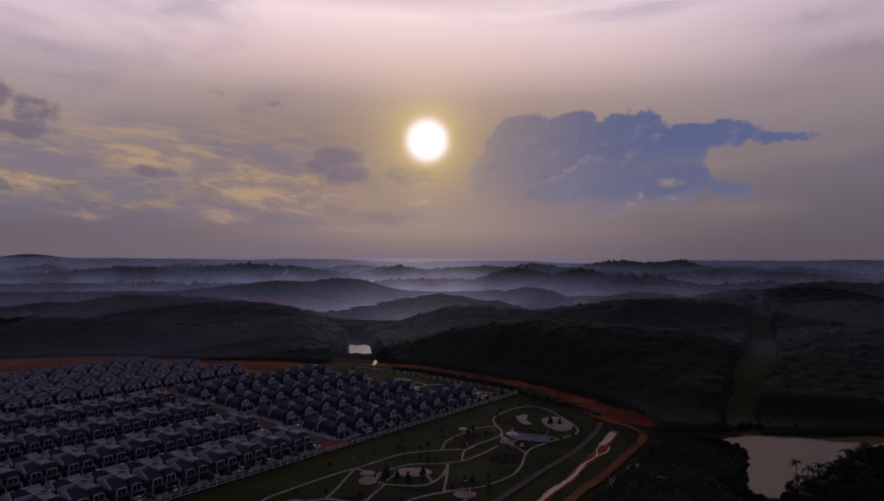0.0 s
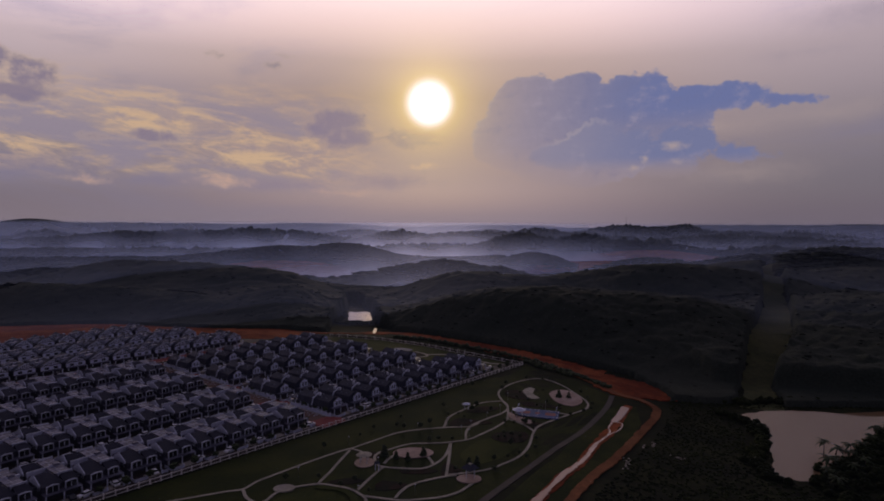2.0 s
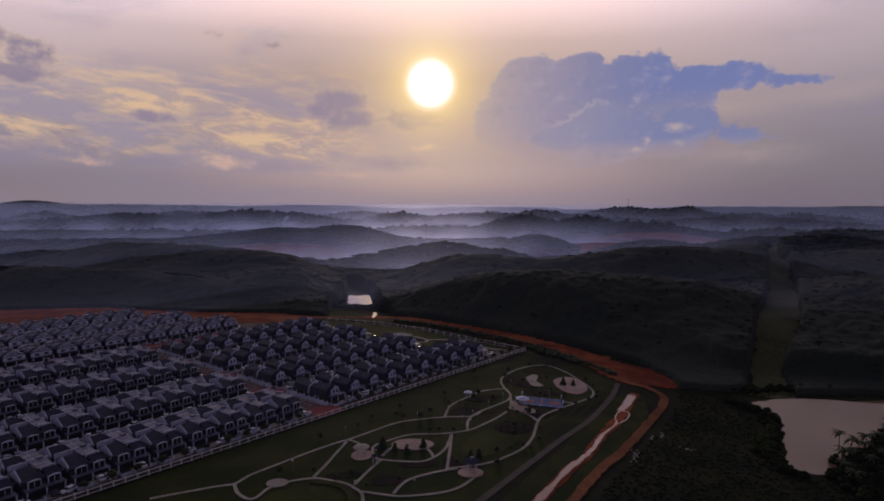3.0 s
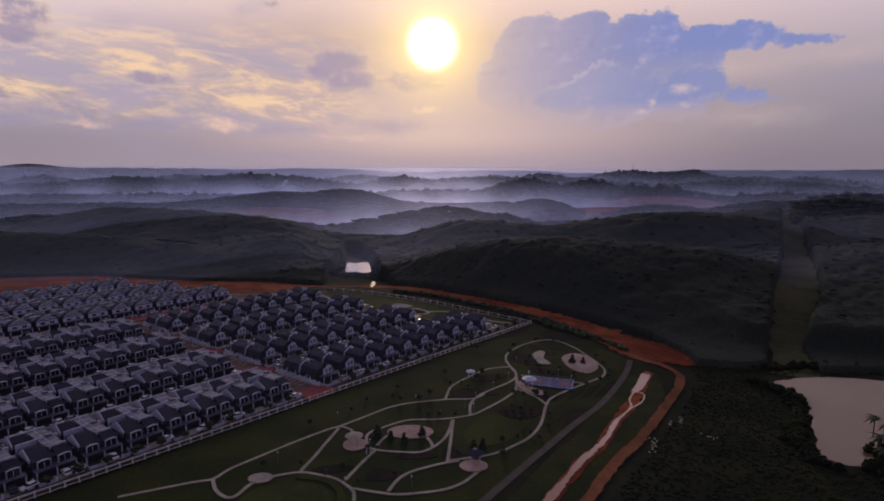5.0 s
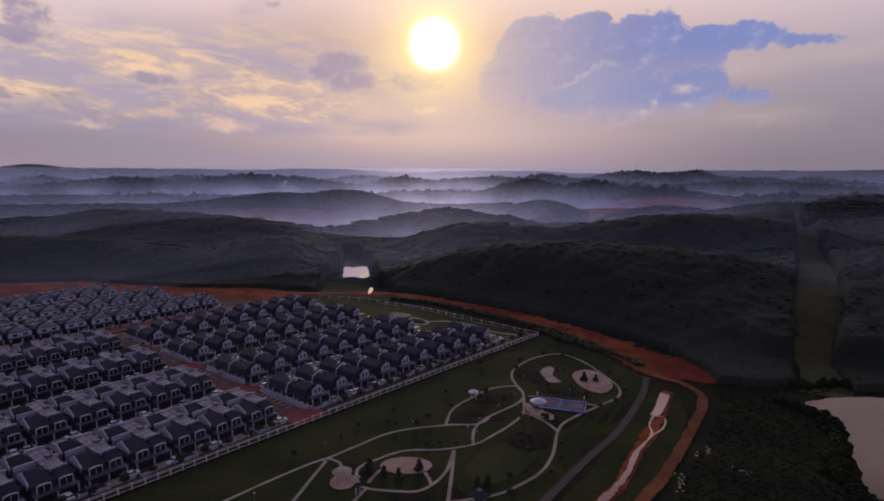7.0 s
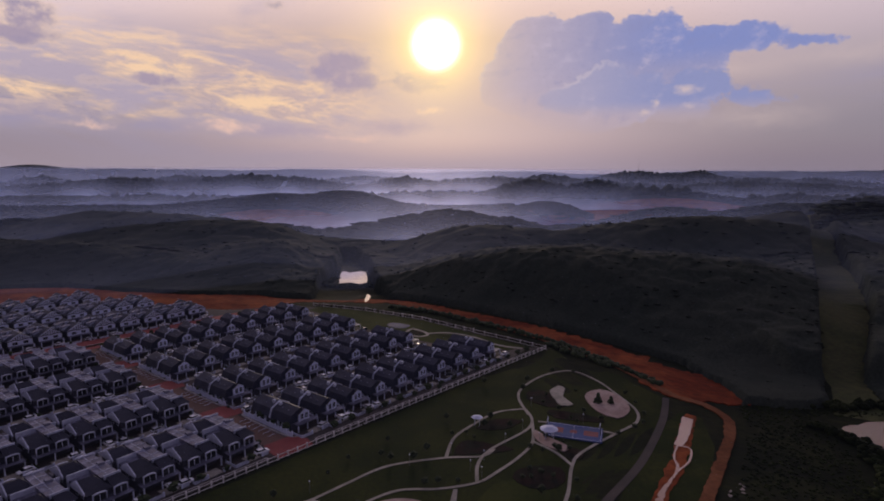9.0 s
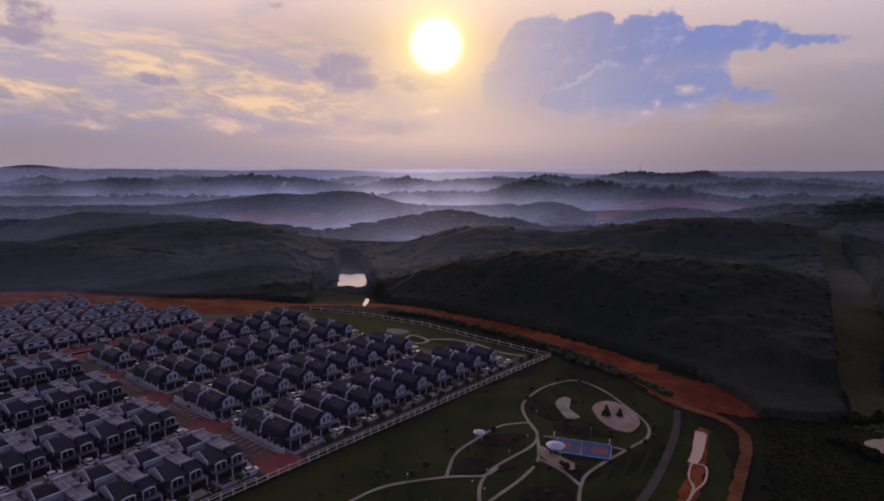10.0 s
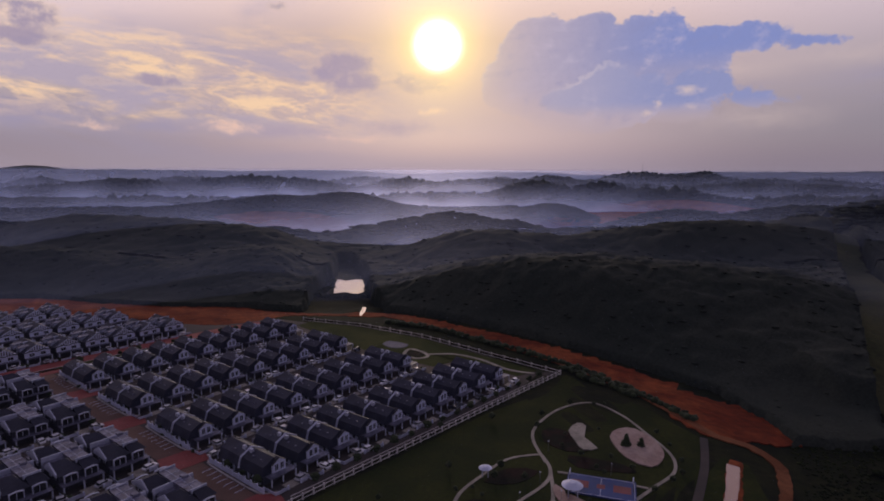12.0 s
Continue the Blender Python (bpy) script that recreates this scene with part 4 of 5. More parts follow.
def bay_house():
    """Two homes back to back: a pair of arched bays to the street, dark cross roofs with white gable ends, a pale flat strip between."""
    h = tagged(new("house"), "grey two-storey house with paired arched bays and dark roof", "house", "houses of the estate")
    # grey-white walls in the same shaded dark grey
    boxes("wall", WALL_SHADE_GREY, h, (-4.1, 4.1, 0.3, 17.7, 0.0, 5.7))
    for y0, y1, e in ((0.0, 7.2, 1), (10.8, 18.0, -1)):
        ym = 0.5 * (y0 + y1) + 0.6 * e
        bm = bmesh.new()
        v = [bm.verts.new(p) for p in ((-4.4, y0 - 0.3, 5.5), (0.6, y0 - 0.3, 5.5), (0.6, y1, 5.7), (-4.4, y1, 5.7), (-4.2, ym, 8.2), (-1.2, ym, 8.2))]
        for f in ((0, 1, 5, 4), (1, 2, 5), (2, 3, 4, 5), (0, 4, 3), (0, 3, 2, 1)):
            bm.faces.new([v[i] for i in f])
        part("roof", bm, SHINGLE, h)
        bm = bmesh.new()
        a = [bm.verts.new((x, y, z)) for x in (-4.62, -4.36) for y, z in ((y0 + 0.4, 5.2), (y1 + 0.1, 5.2), (y1 + 0.1, 6.0), (ym, 8.5), (y0 + 0.4, 6.1))]
        bm.faces.new(a[:5])
        bm.faces.new(a[5:][::-1])
        for i in range(5):
            bm.faces.new((a[i], a[5 + i], a[5 + (i + 1) % 5], a[(i + 1) % 5]))
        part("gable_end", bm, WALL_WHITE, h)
        bm = bmesh.new()
        lo, hi = sorted((y0 - 0.3 if e > 0 else y1 + 0.3, y0 + 2.6 if e > 0 else y1 - 2.6))
        out = lo if e > 0 else hi
        inn = hi if e > 0 else lo
        v = [bm.verts.new(p) for p in ((0.6, out, 5.5), (4.4, out, 5.5), (4.4, inn, 5.6), (0.6, inn, 5.6), (0.6, inn, 7.2), (3.4, inn, 7.2))]
        for f in ((0, 1, 5, 4), (1, 2, 5), (2, 3, 4, 5), (0, 4, 3), (0, 3, 2, 1)):
            bm.faces.new([v[i] for i in f])
        part("front_roof", bm, SHINGLE, h)
        boxes("parapet", WALL_WHITE, h, (0.2, 3.7, inn - 0.15, inn + 0.15, 6.4, 7.75))
        street = y0 if e > 0 else y1
        for x0 in (-3.5, 0.7):
            x1 = x0 + 2.8
            lo, hi = sorted((street - e * 0.9, street + e * 0.3))
            boxes("bay", DARK_TRIM, h, (x0 + 0.1, x1 - 0.1, lo + 0.05, hi - 0.05, 3.1, 5.3))
            bm = bmesh.new()
            f0, f1 = sorted((street - e * 1.05, street - e * 0.6))
            arch_frame(bm, x0, x1, f0, f1, 3.1, 5.75)
            s = part("bay_surround", bm, WALL_WHITE, h)
            g0, g1 = sorted((street - e * 0.92, street - e * 0.8))
            boxes("pane", PANE, s, (x0 + 0.3, x1 - 0.3, g0, g1, 3.3, 5.15))
            boxes("mullion", TRIM, s, (0.5 * (x0 + x1) - 0.05, 0.5 * (x0 + x1) + 0.05, g0 - 0.05, g1 + 0.05, 3.3, 5.15))
        lo, hi = sorted((street - e * 2.2, street + e * 0.4))
        boxes("porch_slab", ROOF_PALE, h, (-4.3, 4.3, lo, hi, 2.8, 3.05))
        edge = lo if e > 0 else hi - 0.3
        for x in (-4.0, 0.0, 4.0):
            boxes("post", WALL_WHITE, h, (x - 0.14, x + 0.14, edge + 0.02, edge + 0.3, 0.0, 2.8))
        lo, hi = sorted((street - e * 0.04, street + e * 0.4))
        # ground-floor openings as dark boxes, shade put into their colour
        boxes("dark_doorway", DARK_TRIM, h, (-3.2, -0.6, lo, hi, 0.0, 2.4), (0.9, 3.4, lo, hi, 0.0, 2.4))
    boxes("flat_roof", ROOF_PALE, h, (-0.2, 3.3, 2.8, 15.2, 5.7, 7.35))
    boxes("roof_rib", WALL_WHITE, h, (1.2, 1.3, 2.9, 15.1, 7.35, 7.46), (-0.15, 3.25, 5.4, 5.5, 7.35, 7.46), (-0.15, 3.25, 12.4, 12.5, 7.35, 7.46))
    boxes("water_tank", ROOF_PALE, h, (1.6, 2.9, 8.3, 9.7, 7.35, 8.2))
    boxes("party_wall", WALL_WHITE, h, (-4.5, 4.3, 8.85, 9.15, 3.0, 7.6))
    boxes("terrace", ROOF_PALE, h, (-4.1, -0.25, 7.25, 10.75, 5.7, 5.95))
    for y in (2.0, 4.6, 12.6, 15.2):
        side_window(h, -4.1, y, y + 0.9, 3.5, 4.9)
    for d in ((-4.6, -1.6, -5.4, -5.25, 0.0, 1.15), (-4.7, -4.58, -5.25, -1.0, 0.0, 1.0), (2.8, 4.4, -5.4, -5.25, 0.0, 1.15)):
        boxes("garden_wall", WALL_WHITE, h, d)
    for d in ((-1.6, -1.25, -5.5, -5.15, 0.0, 1.5), (2.5, 2.85, -5.5, -5.15, 0.0, 1.5)):
        boxes("gate_pier", TRIM, h, d)
    boxes("drive", CONCRETE, h, (-1.2, 2.5, -5.3, -2.2, -0.03, 0.06))
    return h


def timbered_house():
    """A white front gable with dark timber strips over a scalloped band, slate roof, white dormer."""
    h = tagged(new("house"), "white gabled house with dark timber strips and slate roof", "house", "houses of the estate")
    # sides dark grey with their shade in the colour; gables stay white
    boxes("wall", WALL_SHADE_GREY, h, (-4.0, 4.0, 0.3, 15.7, 0.0, 5.8))
    for y0, y1, e in ((0.0, 7.7, 1), (8.3, 16.0, -1)):
        prisms("roof", ROOF, h, ([(-4.5, 5.5), (0.0, 9.3), (4.5, 5.5), (4.3, 5.4), (0.0, 8.9), (-4.3, 5.4)], y0 + 0.3 if e > 0 else y0, y1 if e > 0 else y1 - 0.3), ([(-3.9, 5.6), (0.0, 8.9), (3.9, 5.6)], y0 + 0.6, y1 - 0.6))
        street = y0 if e > 0 else y1
        lo, hi = sorted((street, street + e * 0.35))
        prisms("gable", TRIM, h, ([(-4.1, 3.0), (-4.1, 5.8), (0.0, 9.2), (4.1, 5.8), (4.1, 3.0)], lo, hi))
        lo, hi = sorted((street - e * 0.06, street))
        if e > 0:
            for x in (-2.4, -1.6, -0.8, 0.0, 0.8, 1.6, 2.4):
                boxes("timber_strip", DARK_TRIM, h, (x - 0.16, x + 0.16, lo, hi, 6.4, 8.9 - abs(x) * 0.83))
        xs = [-4.2 + 0.7 * i for i in range(13)]
        zs = [5.9 + 0.45 * abs(math.sin(math.pi * x / 4.2)) for x in xs]
        prisms("scalloped_band", DARK_TRIM, h, ([(x, z - 0.5) for x, z in zip(xs, zs)] + [(x, z) for x, z in zip(xs[::-1], zs[::-1])], lo - 0.1, hi + 0.02))
        if e > 0:
            for x in (-2.6, 1.0):
                window(h, x, x + 1.6, street - 0.02, 3.4, 5.0)
        lo, hi = sorted((street - e * 2.2, street + e * 0.2))
        boxes("porch_slab", ROOF_PALE, h, (-4.2, 4.2, lo, hi, 2.75, 3.0))
        edge = lo if e > 0 else hi - 0.3
        for x in (-3.9, 0.0, 3.9):
            boxes("post", TRIM, h, (x - 0.15, x + 0.15, edge + 0.02, edge + 0.3, 0.0, 2.75))
        lo, hi = sorted((street - e * 0.04, street + e * 0.38))
        # two dark boxes where the ground floor opens into shade
        boxes("dark_doorway", DARK_TRIM, h, (-3.2, -0.5, lo, hi, 0.0, 2.4), (0.7, 3.2, lo, hi, 0.0, 2.4))
        dy = 4.9 if e > 0 else 11.1
        d = prisms("dormer", WALL_WHITE, h, ([(-4.4, 5.0), (-4.4, 7.4), (-1.4, 7.9), (-1.4, 5.0)], dy - 1.2, dy + 1.2))
        prisms("dormer_roof", ROOF_PALE, d, ([(-4.7, 7.4), (-1.0, 8.05), (-1.0, 8.25), (-4.7, 7.6)], dy - 1.4, dy + 1.4))
    boxes("party_wall", WALL_WHITE, h, (-4.3, 4.3, 7.75, 8.25, 3.0, 7.0), (-2.0, 2.0, 7.75, 8.25, 7.0, 9.1))
    for d in ((-4.6, -1.6, -5.4, -5.25, 0.0, 1.15), (2.2, 4.6, -5.4, -5.25, 0.0, 1.15)):
        boxes("garden_wall", WALL_WHITE, h, d)
    for d in ((-1.6, -1.25, -5.5, -5.15, 0.0, 1.5), (1.9, 2.25, -5.5, -5.15, 0.0, 1.5)):
        boxes("gate_pier", TRIM, h, d)
    return h


FRONT_TURN = 143.7 - 90
LOTS_A = [(-106.1, 11, 0, 10, 9.4), (-108.9, 41.2, 0.022, 9, 9.4), (-111, 74, 0.05, 9, 9.5), (-114, 106.5, 0.04, 9, 9.6)]
LOTS_B = [(-125.5, 9.5, 0, 9, -9.9), (-127.5, 41.5, 0, 9, -10), (-129, 75.5, 0.0, 8, -10.1), (-131, 107.5, 0.0, 7, -10.2)]
LOTS_C = [(-70.5, 149, 0, 13, -10), (-82, 180, 0, 12, -10), (-97, 210, 0, 9, -10)]


def places(lots):
    """Where the houses stand: (s of the first, depth behind the fence, slope of the row, how many, spacing)."""
    for s0, d0, slope, count, pitch in lots:
        for i in range(count):
            x, y = estate(s0 + i * pitch, d0 + slope * i * pitch)
            yield K * x, K * y, d0


def stand(thing, spots):
    for i, (x, y, d) in enumerate(spots):
        m = pose(x, y, 0.05, 0, 0, FRONT_TURN)
        if i == 0:
            thing.matrix_basis = m @ Matrix.Diagonal((K, K, 0.83, 1))
        else:
            copy_thing(thing, m)


stand(mansard_house(), list(places(LOTS_A)))
stand(bay_house(), list(places(LOTS_B)))
stand(timbered_house(), list(places(LOTS_C)))


# ---- fences ----
def run_fence(label, a, b, gap, tall, rails):
    """A fence from a to b: square capped posts with rails between them, each a part."""
    f = tagged(new("fence"), label, "fence")
    a, b = K * Vector(a), K * Vector(b)
    n = max(1, round((b - a).length / gap))
    f.location = (a.x, a.y, height(a.x, a.y))
    f.rotation_euler = (0, 0, math.atan2(b.y - a.y, b.x - a.x))
    step = (b - a).length / n
    first = boxes("post", FENCE_PAINT, f, (-0.15, 0.15, -0.15, 0.15, -0.3, tall), (-0.2, 0.2, -0.2, 0.2, tall, tall + 0.12))
    bars = [boxes("rail", FENCE_PAINT, f, (0.15, step - 0.15, -0.06, 0.06, z, z + 0.16)) for z in rails]
    for i in range(1, n + 1):
        ob = first.copy()
        scene.collection.objects.link(ob)
        ob.location.x = i * step
        if i < n:
            for r in bars:
                o = r.copy()
                scene.collection.objects.link(o)
                o.location.x = i * step
    return f


run_fence("white post and rail fence along the park lawn", estate(-205, 0), estate(0, 0), 3.3, 1.7, (0.25, 1.4))
FAR_LINE = [estate(0, 0), estate(-0.8, 36), estate(-1.0, 67), estate(-7.5, 100), estate(-19, 128)]
for a, b in zip(FAR_LINE, FAR_LINE[1:]):
    run_fence("white posts and rails of the far fence", a, b, 6.6, 2.0, (0.2, 1.5))
setting(strip("hedge", [estate(1.5, 3), estate(1.0, 36), estate(0.8, 67), estate(-5.5, 101), estate(-17, 130)], 1.6, 0.5, BED, 2, ragged=0.2), "dark hedge outside the far fence", "hedge")


# ---- cars ----
def car(label, paint):
    k = tagged(new("car"), label, "car", "parked cars")
    bm = bmesh.new()
    prism(bm, [(-2.1, 0.35), (-2.15, 0.75), (-1.95, 0.95), (-1.0, 1.02), (1.2, 1.02), (1.95, 0.88), (2.12, 0.65), (2.1, 0.35)], -0.85, 0.85)
    bmesh.ops.bevel(bm, geom=[e for e in bm.edges if abs(e.verts[0].co.y - e.verts[1].co.y) < 0.01], offset=0.07, segments=1, affect="EDGES")
    part("body", bm, paint, k)
    prisms("cabin", PANE, k, ([(-1.75, 1.0), (-1.35, 1.42), (0.35, 1.42), (1.15, 1.0)], -0.74, 0.74))
    prisms("roof", paint, k, ([(-1.38, 1.42), (-1.2, 1.5), (0.2, 1.5), (0.38, 1.42)], -0.74, 0.74))
    for x in (-1.3, 1.3):
        for y in (-0.78, 0.78):
            bm = bmesh.new()
            bmesh.ops.create_cone(bm, cap_ends=True, segments=12, radius1=0.32, radius2=0.32, depth=0.22, matrix=Matrix.Translation((x, y, 0.32)) @ Matrix.Rotation(math.pi / 2, 4, "X"))
            part("wheel", bm, RUBBER, k)
    return k


cars = [car("white hatchback parked before a house", CAR_WHITE), car("silver saloon parked before a house", CAR_GREY), car("dark saloon parked before a house", CAR_DARK)]
rng = random.Random(5)
used = [False] * 3
spots = []
for lots, dx in ((LOTS_A, 3.4), (LOTS_B, 3.6), (LOTS_C, 2.0)):
    for x, y, d in places(lots):
        m = pose(x, y, 0.1, 0, 0, FRONT_TURN)
        if rng.random() < 0.8:
            spots.append(m @ pose(K * dx + rng.uniform(-0.8, 0.8), -5.0 + rng.uniform(-0.7, 0.5), 0, 0, 0, rng.choice((0, 180)) + rng.uniform(-12, 12)))
        if rng.random() < 0.35:
            spots.append(m @ pose(1.2 + rng.uniform(-0.4, 0.4), -4.0, 0, 0, 0, 90 + rng.uniform(-4, 4)))
        if d > 5 and rng.random() < 0.5:
            spots.append(m @ pose(-2.0 + rng.uniform(-0.8, 0.8), 25.8, 0, 0, 0, rng.choice((0, 180)) + rng.uniform(-6, 6)))
for m in spots:
    i = rng.choice((0, 0, 0, 1, 1, 2))
    if used[i]:
        copy_thing(cars[i], m)
    else:
        cars[i].matrix_basis, used[i] = m, True

# ---- woods ----


def lump_shapes(count, seed, divisions, squash=0.8):
    """Leafy lumps: small spheres broken up by noise, as vertex and face arrays."""
    out = []
    rng = np.random.default_rng(seed)
    for i in range(count):
        bm = bmesh.new()
        bmesh.ops.create_icosphere(bm, subdivisions=divisions, radius=1.0)
        v = np.array([p.co[:] for p in bm.verts])
        f = np.array([[p.index for p in q.verts] for q in bm.faces])
        bm.free()
        v = v * (1 + 0.26 * rng.normal(size=len(v)))[:, None] + 0.12 * rng.normal(size=v.shape)
        v[:, 2] *= squash
        out.append((v, f))
    return out


LUMPS, TUFTS = lump_shapes(8, 11, 2), lump_shapes(8, 12, 1)


def wood(name, places, radius, tall, lumps, label, mat=LEAF, seed=1, flat=True):
    """Tree crowns over the ground at the given places, each of several lumps, as one leafy mass."""
    rng = np.random.default_rng(seed)
    vs, fs, base = [], [], 0
    z0 = ground(places[:, 0], places[:, 1])
    for (x, y), g in zip(places, z0):
        r = radius * rng.uniform(0.7, 1.3)
        top = tall * (rng.uniform(0.86, 1.1) if flat else rng.uniform(0.93, 1.04) + 0.25 * rng.random() ** 12)
        for j in range(lumps):
            v, f = (LUMPS if j == 0 and lumps > 1 else TUFTS)[rng.integers(8)]
            a = rng.uniform(0, math.tau)
            k_ = r * (1.0 if lumps == 1 else 0.8 if j == 0 else rng.uniform(0.22, 0.42))
            off = rng.normal(size=3) * (0, 0, 0) if lumps == 1 else (0, 0, -0.2 * r) if j == 0 else rng.uniform(-1, 1, 3) * (r * 0.85, r * 0.85, r * 0.35) + (0, 0, 0.25 * r)
            ca, sa = math.cos(a), math.sin(a)
            p = np.stack([v[:, 0] * ca - v[:, 1] * sa, v[:, 0] * sa + v[:, 1] * ca, v[:, 2] * (rng.uniform(0.8, 1.4) if flat else rng.uniform(0.30, 0.5))], 1) * k_
            p += np.array([x + off[0], y + off[1], g + top - (0.8 if flat else 0.3) * r + off[2]])
            vs.append(p)
            fs.append(f + base)
            base += len(v)
        if lumps > 1:  # the dark mass of stems and undergrowth below
            v, f = TUFTS[rng.integers(8)]
            p = v * (r * 1.05, r * 1.05, top * 0.5) + (x, y, g + top * 0.34)
            vs.append(p)
            fs.append(f + base)
            base += len(v)
    return leafy(name, np.concatenate(vs), np.concatenate(fs), mat, flat, label)


def leafy(name, v, f, mat, flat, label):
    """One leafy mass from vertex and triangle arrays."""
    me = bpy.data.meshes.new(name)
    me.vertices.add(len(v))
    me.vertices.foreach_set("co", v.astype(np.float32).ravel())
    me.loops.add(len(f) * 3)
    me.loops.foreach_set("vertex_index", f.astype(np.int32).ravel())
    me.polygons.add(len(f))
    me.polygons.foreach_set("loop_start", np.arange(0, len(f) * 3, 3, dtype=np.int32))
    me.materials.append(mat)
    if not flat:
        me.polygons.foreach_set("use_smooth", [True] * len(me.polygons))
    me.update(calc_edges=True)
    me.validate()
    return tagged(new(name, me), label, "trees", kind="stuff")


def inside(poly, x, y):
    hit = np.zeros(len(x), bool)
    n = len(poly)
    for i in range(n):
        (x1, y1), (x2, y2) = poly[i], poly[(i + 1) % n]
        c_ = ((y1 > y) != (y2 > y)) & (x < (x2 - x1) * (y - y1) / (y2 - y1 + 1e-9) + x1)
        hit ^= c_
    return hit


CLEARINGS = [
    [(-330, 340), (-330, 390), (-285, 418), (-235, 431), (-190, 415), (-150, 405), (-95, 405), (-60, 400), (-30, 399), (7, 373), (37, 348), (64, 324), (90, 300), (97, 270), (90, 240), (60, 190), (20, 130), (-330, 100)],
    [(90, 262), (122, 262), (141, 297), (174, 354), (256, 490), (310, 590), (505, 950), (520, 945), (330, 585), (285, 500), (205, 360), (150, 285), (140, 258), (215, 258), (215, 230), (180, 170), (60, 100), (40, 150)],
    [(-84, 500), (-84, 512), (-99, 600), (-84, 600), (-60, 510), (-52, 470), (-46, 440), (-34, 405), (-32, 380), (-75, 380), (-80, 420), (-84, 446)],
    [(0, 850), (120, 885), (260, 955), (420, 1045), (650, 1120), (730, 1250), (500, 1325), (300, 1345), (170, 1300), (90, 1200), (5, 1060)],
    [(-340, 960), (-250, 890), (-150, 820), (-115, 950), (-170, 1090), (-290, 1140), (-440, 1110)],
]


def scattered(x0, x1, y0, y1, gap, seed, widen=0.0):
    """Places in a belt of the land, about gap metres apart, outside the clearings."""
    rng = np.random.default_rng(seed)
    gx, gy = np.meshgrid(np.arange(x0, x1, gap), np.arange(y0, y1, gap))
    x = gx.ravel() + rng.uniform(-0.45, 0.45, gx.size) * gap
    y = gy.ravel() + rng.uniform(-0.45, 0.45, gx.size) * gap
    keep = np.abs(x) < 0.80 * (y - 20) + 30
    for poly in CLEARINGS:
        keep &= ~inside(poly, x, y)
    x, y = x[keep], y[keep]
    return np.stack([x, y], 1) * K




def lattice(shape, cell, rng):
    """Smooth random heights about 0, with one swell for every cell of grid steps."""
    n, m = shape[0] // cell + 3, shape[1] // cell + 3
    a = rng.normal(size=(n, m))
    i, j = np.arange(shape[0]) / cell, np.arange(shape[1]) / cell
    i0, j0 = i.astype(int), j.astype(int)
    u, v = smooth(i - i0, 0, 1)[:, None], smooth(j - j0, 0, 1)[None, :]
    return (a[i0][:, j0] * (1 - u) * (1 - v) + a[i0 + 1][:, j0] * u * (1 - v) + a[i0][:, j0 + 1] * (1 - u) * v + a[i0 + 1][:, j0 + 1] * u * v)


def canopy(name, x0, x1, y0, y1, gap, tall, label, seed):
    """The closed roof of a wood: crowns grown together into one rough mass that falls to the ground where it ends, with tufts standing out of it."""
    rng = np.random.default_rng(seed)
    xs, ys = np.arange(x0, x1, gap), np.arange(y0, y1, gap)
    shape = (len(ys), len(xs))
    gx, gy = np.meshgrid(xs, ys)
    x = (gx + rng.uniform(-0.3, 0.3, shape) * gap).ravel()
    y = (gy + rng.uniform(-0.3, 0.3, shape) * gap).ravel()
    seen = np.abs(x) < 0.80 * (y - 20) + 34
    open_ground = np.zeros(len(x), bool)
    for poly in CLEARINGS:
        open_ground |= inside(poly, x, y)
    grown = 0.22 + 0.78 * smooth((y - wood_edge(x)) * np.where(x > 125, 4.0, 1.0), -4, 40)
    swell = 0.55 * lattice(shape, 2, rng) + 0.8 * lattice(shape, 4, rng) + 0.9 * lattice(shape, 12, rng) + 0.22 * rng.normal(size=shape)
    top = (tall + swell.ravel() * (0.4 + gap / 4)) * grown
    z = ground(K * x, K * y) + np.where(open_ground, -1.5, top)
    index = np.arange(len(x)).reshape(shape)
    f = np.stack([index[:-1, :-1], index[:-1, 1:], index[1:, 1:], index[1:, :-1]], -1).reshape(-1, 4)
    f = f[seen[f].all(1) & ~open_ground[f].all(1)]
    vs, fs = [np.stack([K * x, K * y, z], 1)], [f[:, [0, 1, 2]], f[:, [0, 2, 3]]]
    base = len(x)
    pick = np.flatnonzero(seen & ~open_ground & (rng.random(len(x)) < 0.025))
    for q in pick:
        v, t = TUFTS[rng.integers(8)]
        size = gap * rng.uniform(0.7, 1.25) * (0.5 + 0.5 * grown[q])
        vs.append(v * (size, size, size * rng.uniform(0.35, 0.6)) + (K * x[q], K * y[q], z[q] - 0.1 * size))
        fs.append(t + base)
        base += len(v)
    return leafy(name, np.concatenate(vs), np.concatenate(fs), LEAF, False, label)


canopy("near_wood", -345, 430, 235, 505, 1.7, 12.0, "dense dark rainforest wood behind the estate", 1)
canopy("inner_wood", -540, 620, 500, 705, 2.8, 12.2, "dense dark rainforest wood on the slopes", 5)
knoll = np.random.default_rng(21).normal(size=(900, 2)).clip(-1.7, 1.7) * (36, 26) + (150, 1000)
middle = np.concatenate([scattered(-900, 1000, 700, 1340, 8.0, 2), knoll * K])
wood("middle_wood", middle, 7.4, 13.0, 1, "dark wooded hills in evening haze", seed=2, flat=False)
far = scattered(-2000, 2100, 1340, 2500, 24.0, 3)
ridge = scattered(-1700, 2700, 2500, 3150, 30.0, 8)
wood("ridge_wood", ridge, 13.0, 8.0, 1, "distant wooded ridges in haze", seed=6)
wood("far_wood", far, 15.0, 13.0, 1, "far wooded hills in haze", seed=3)

# ---- single trees and bushes ----


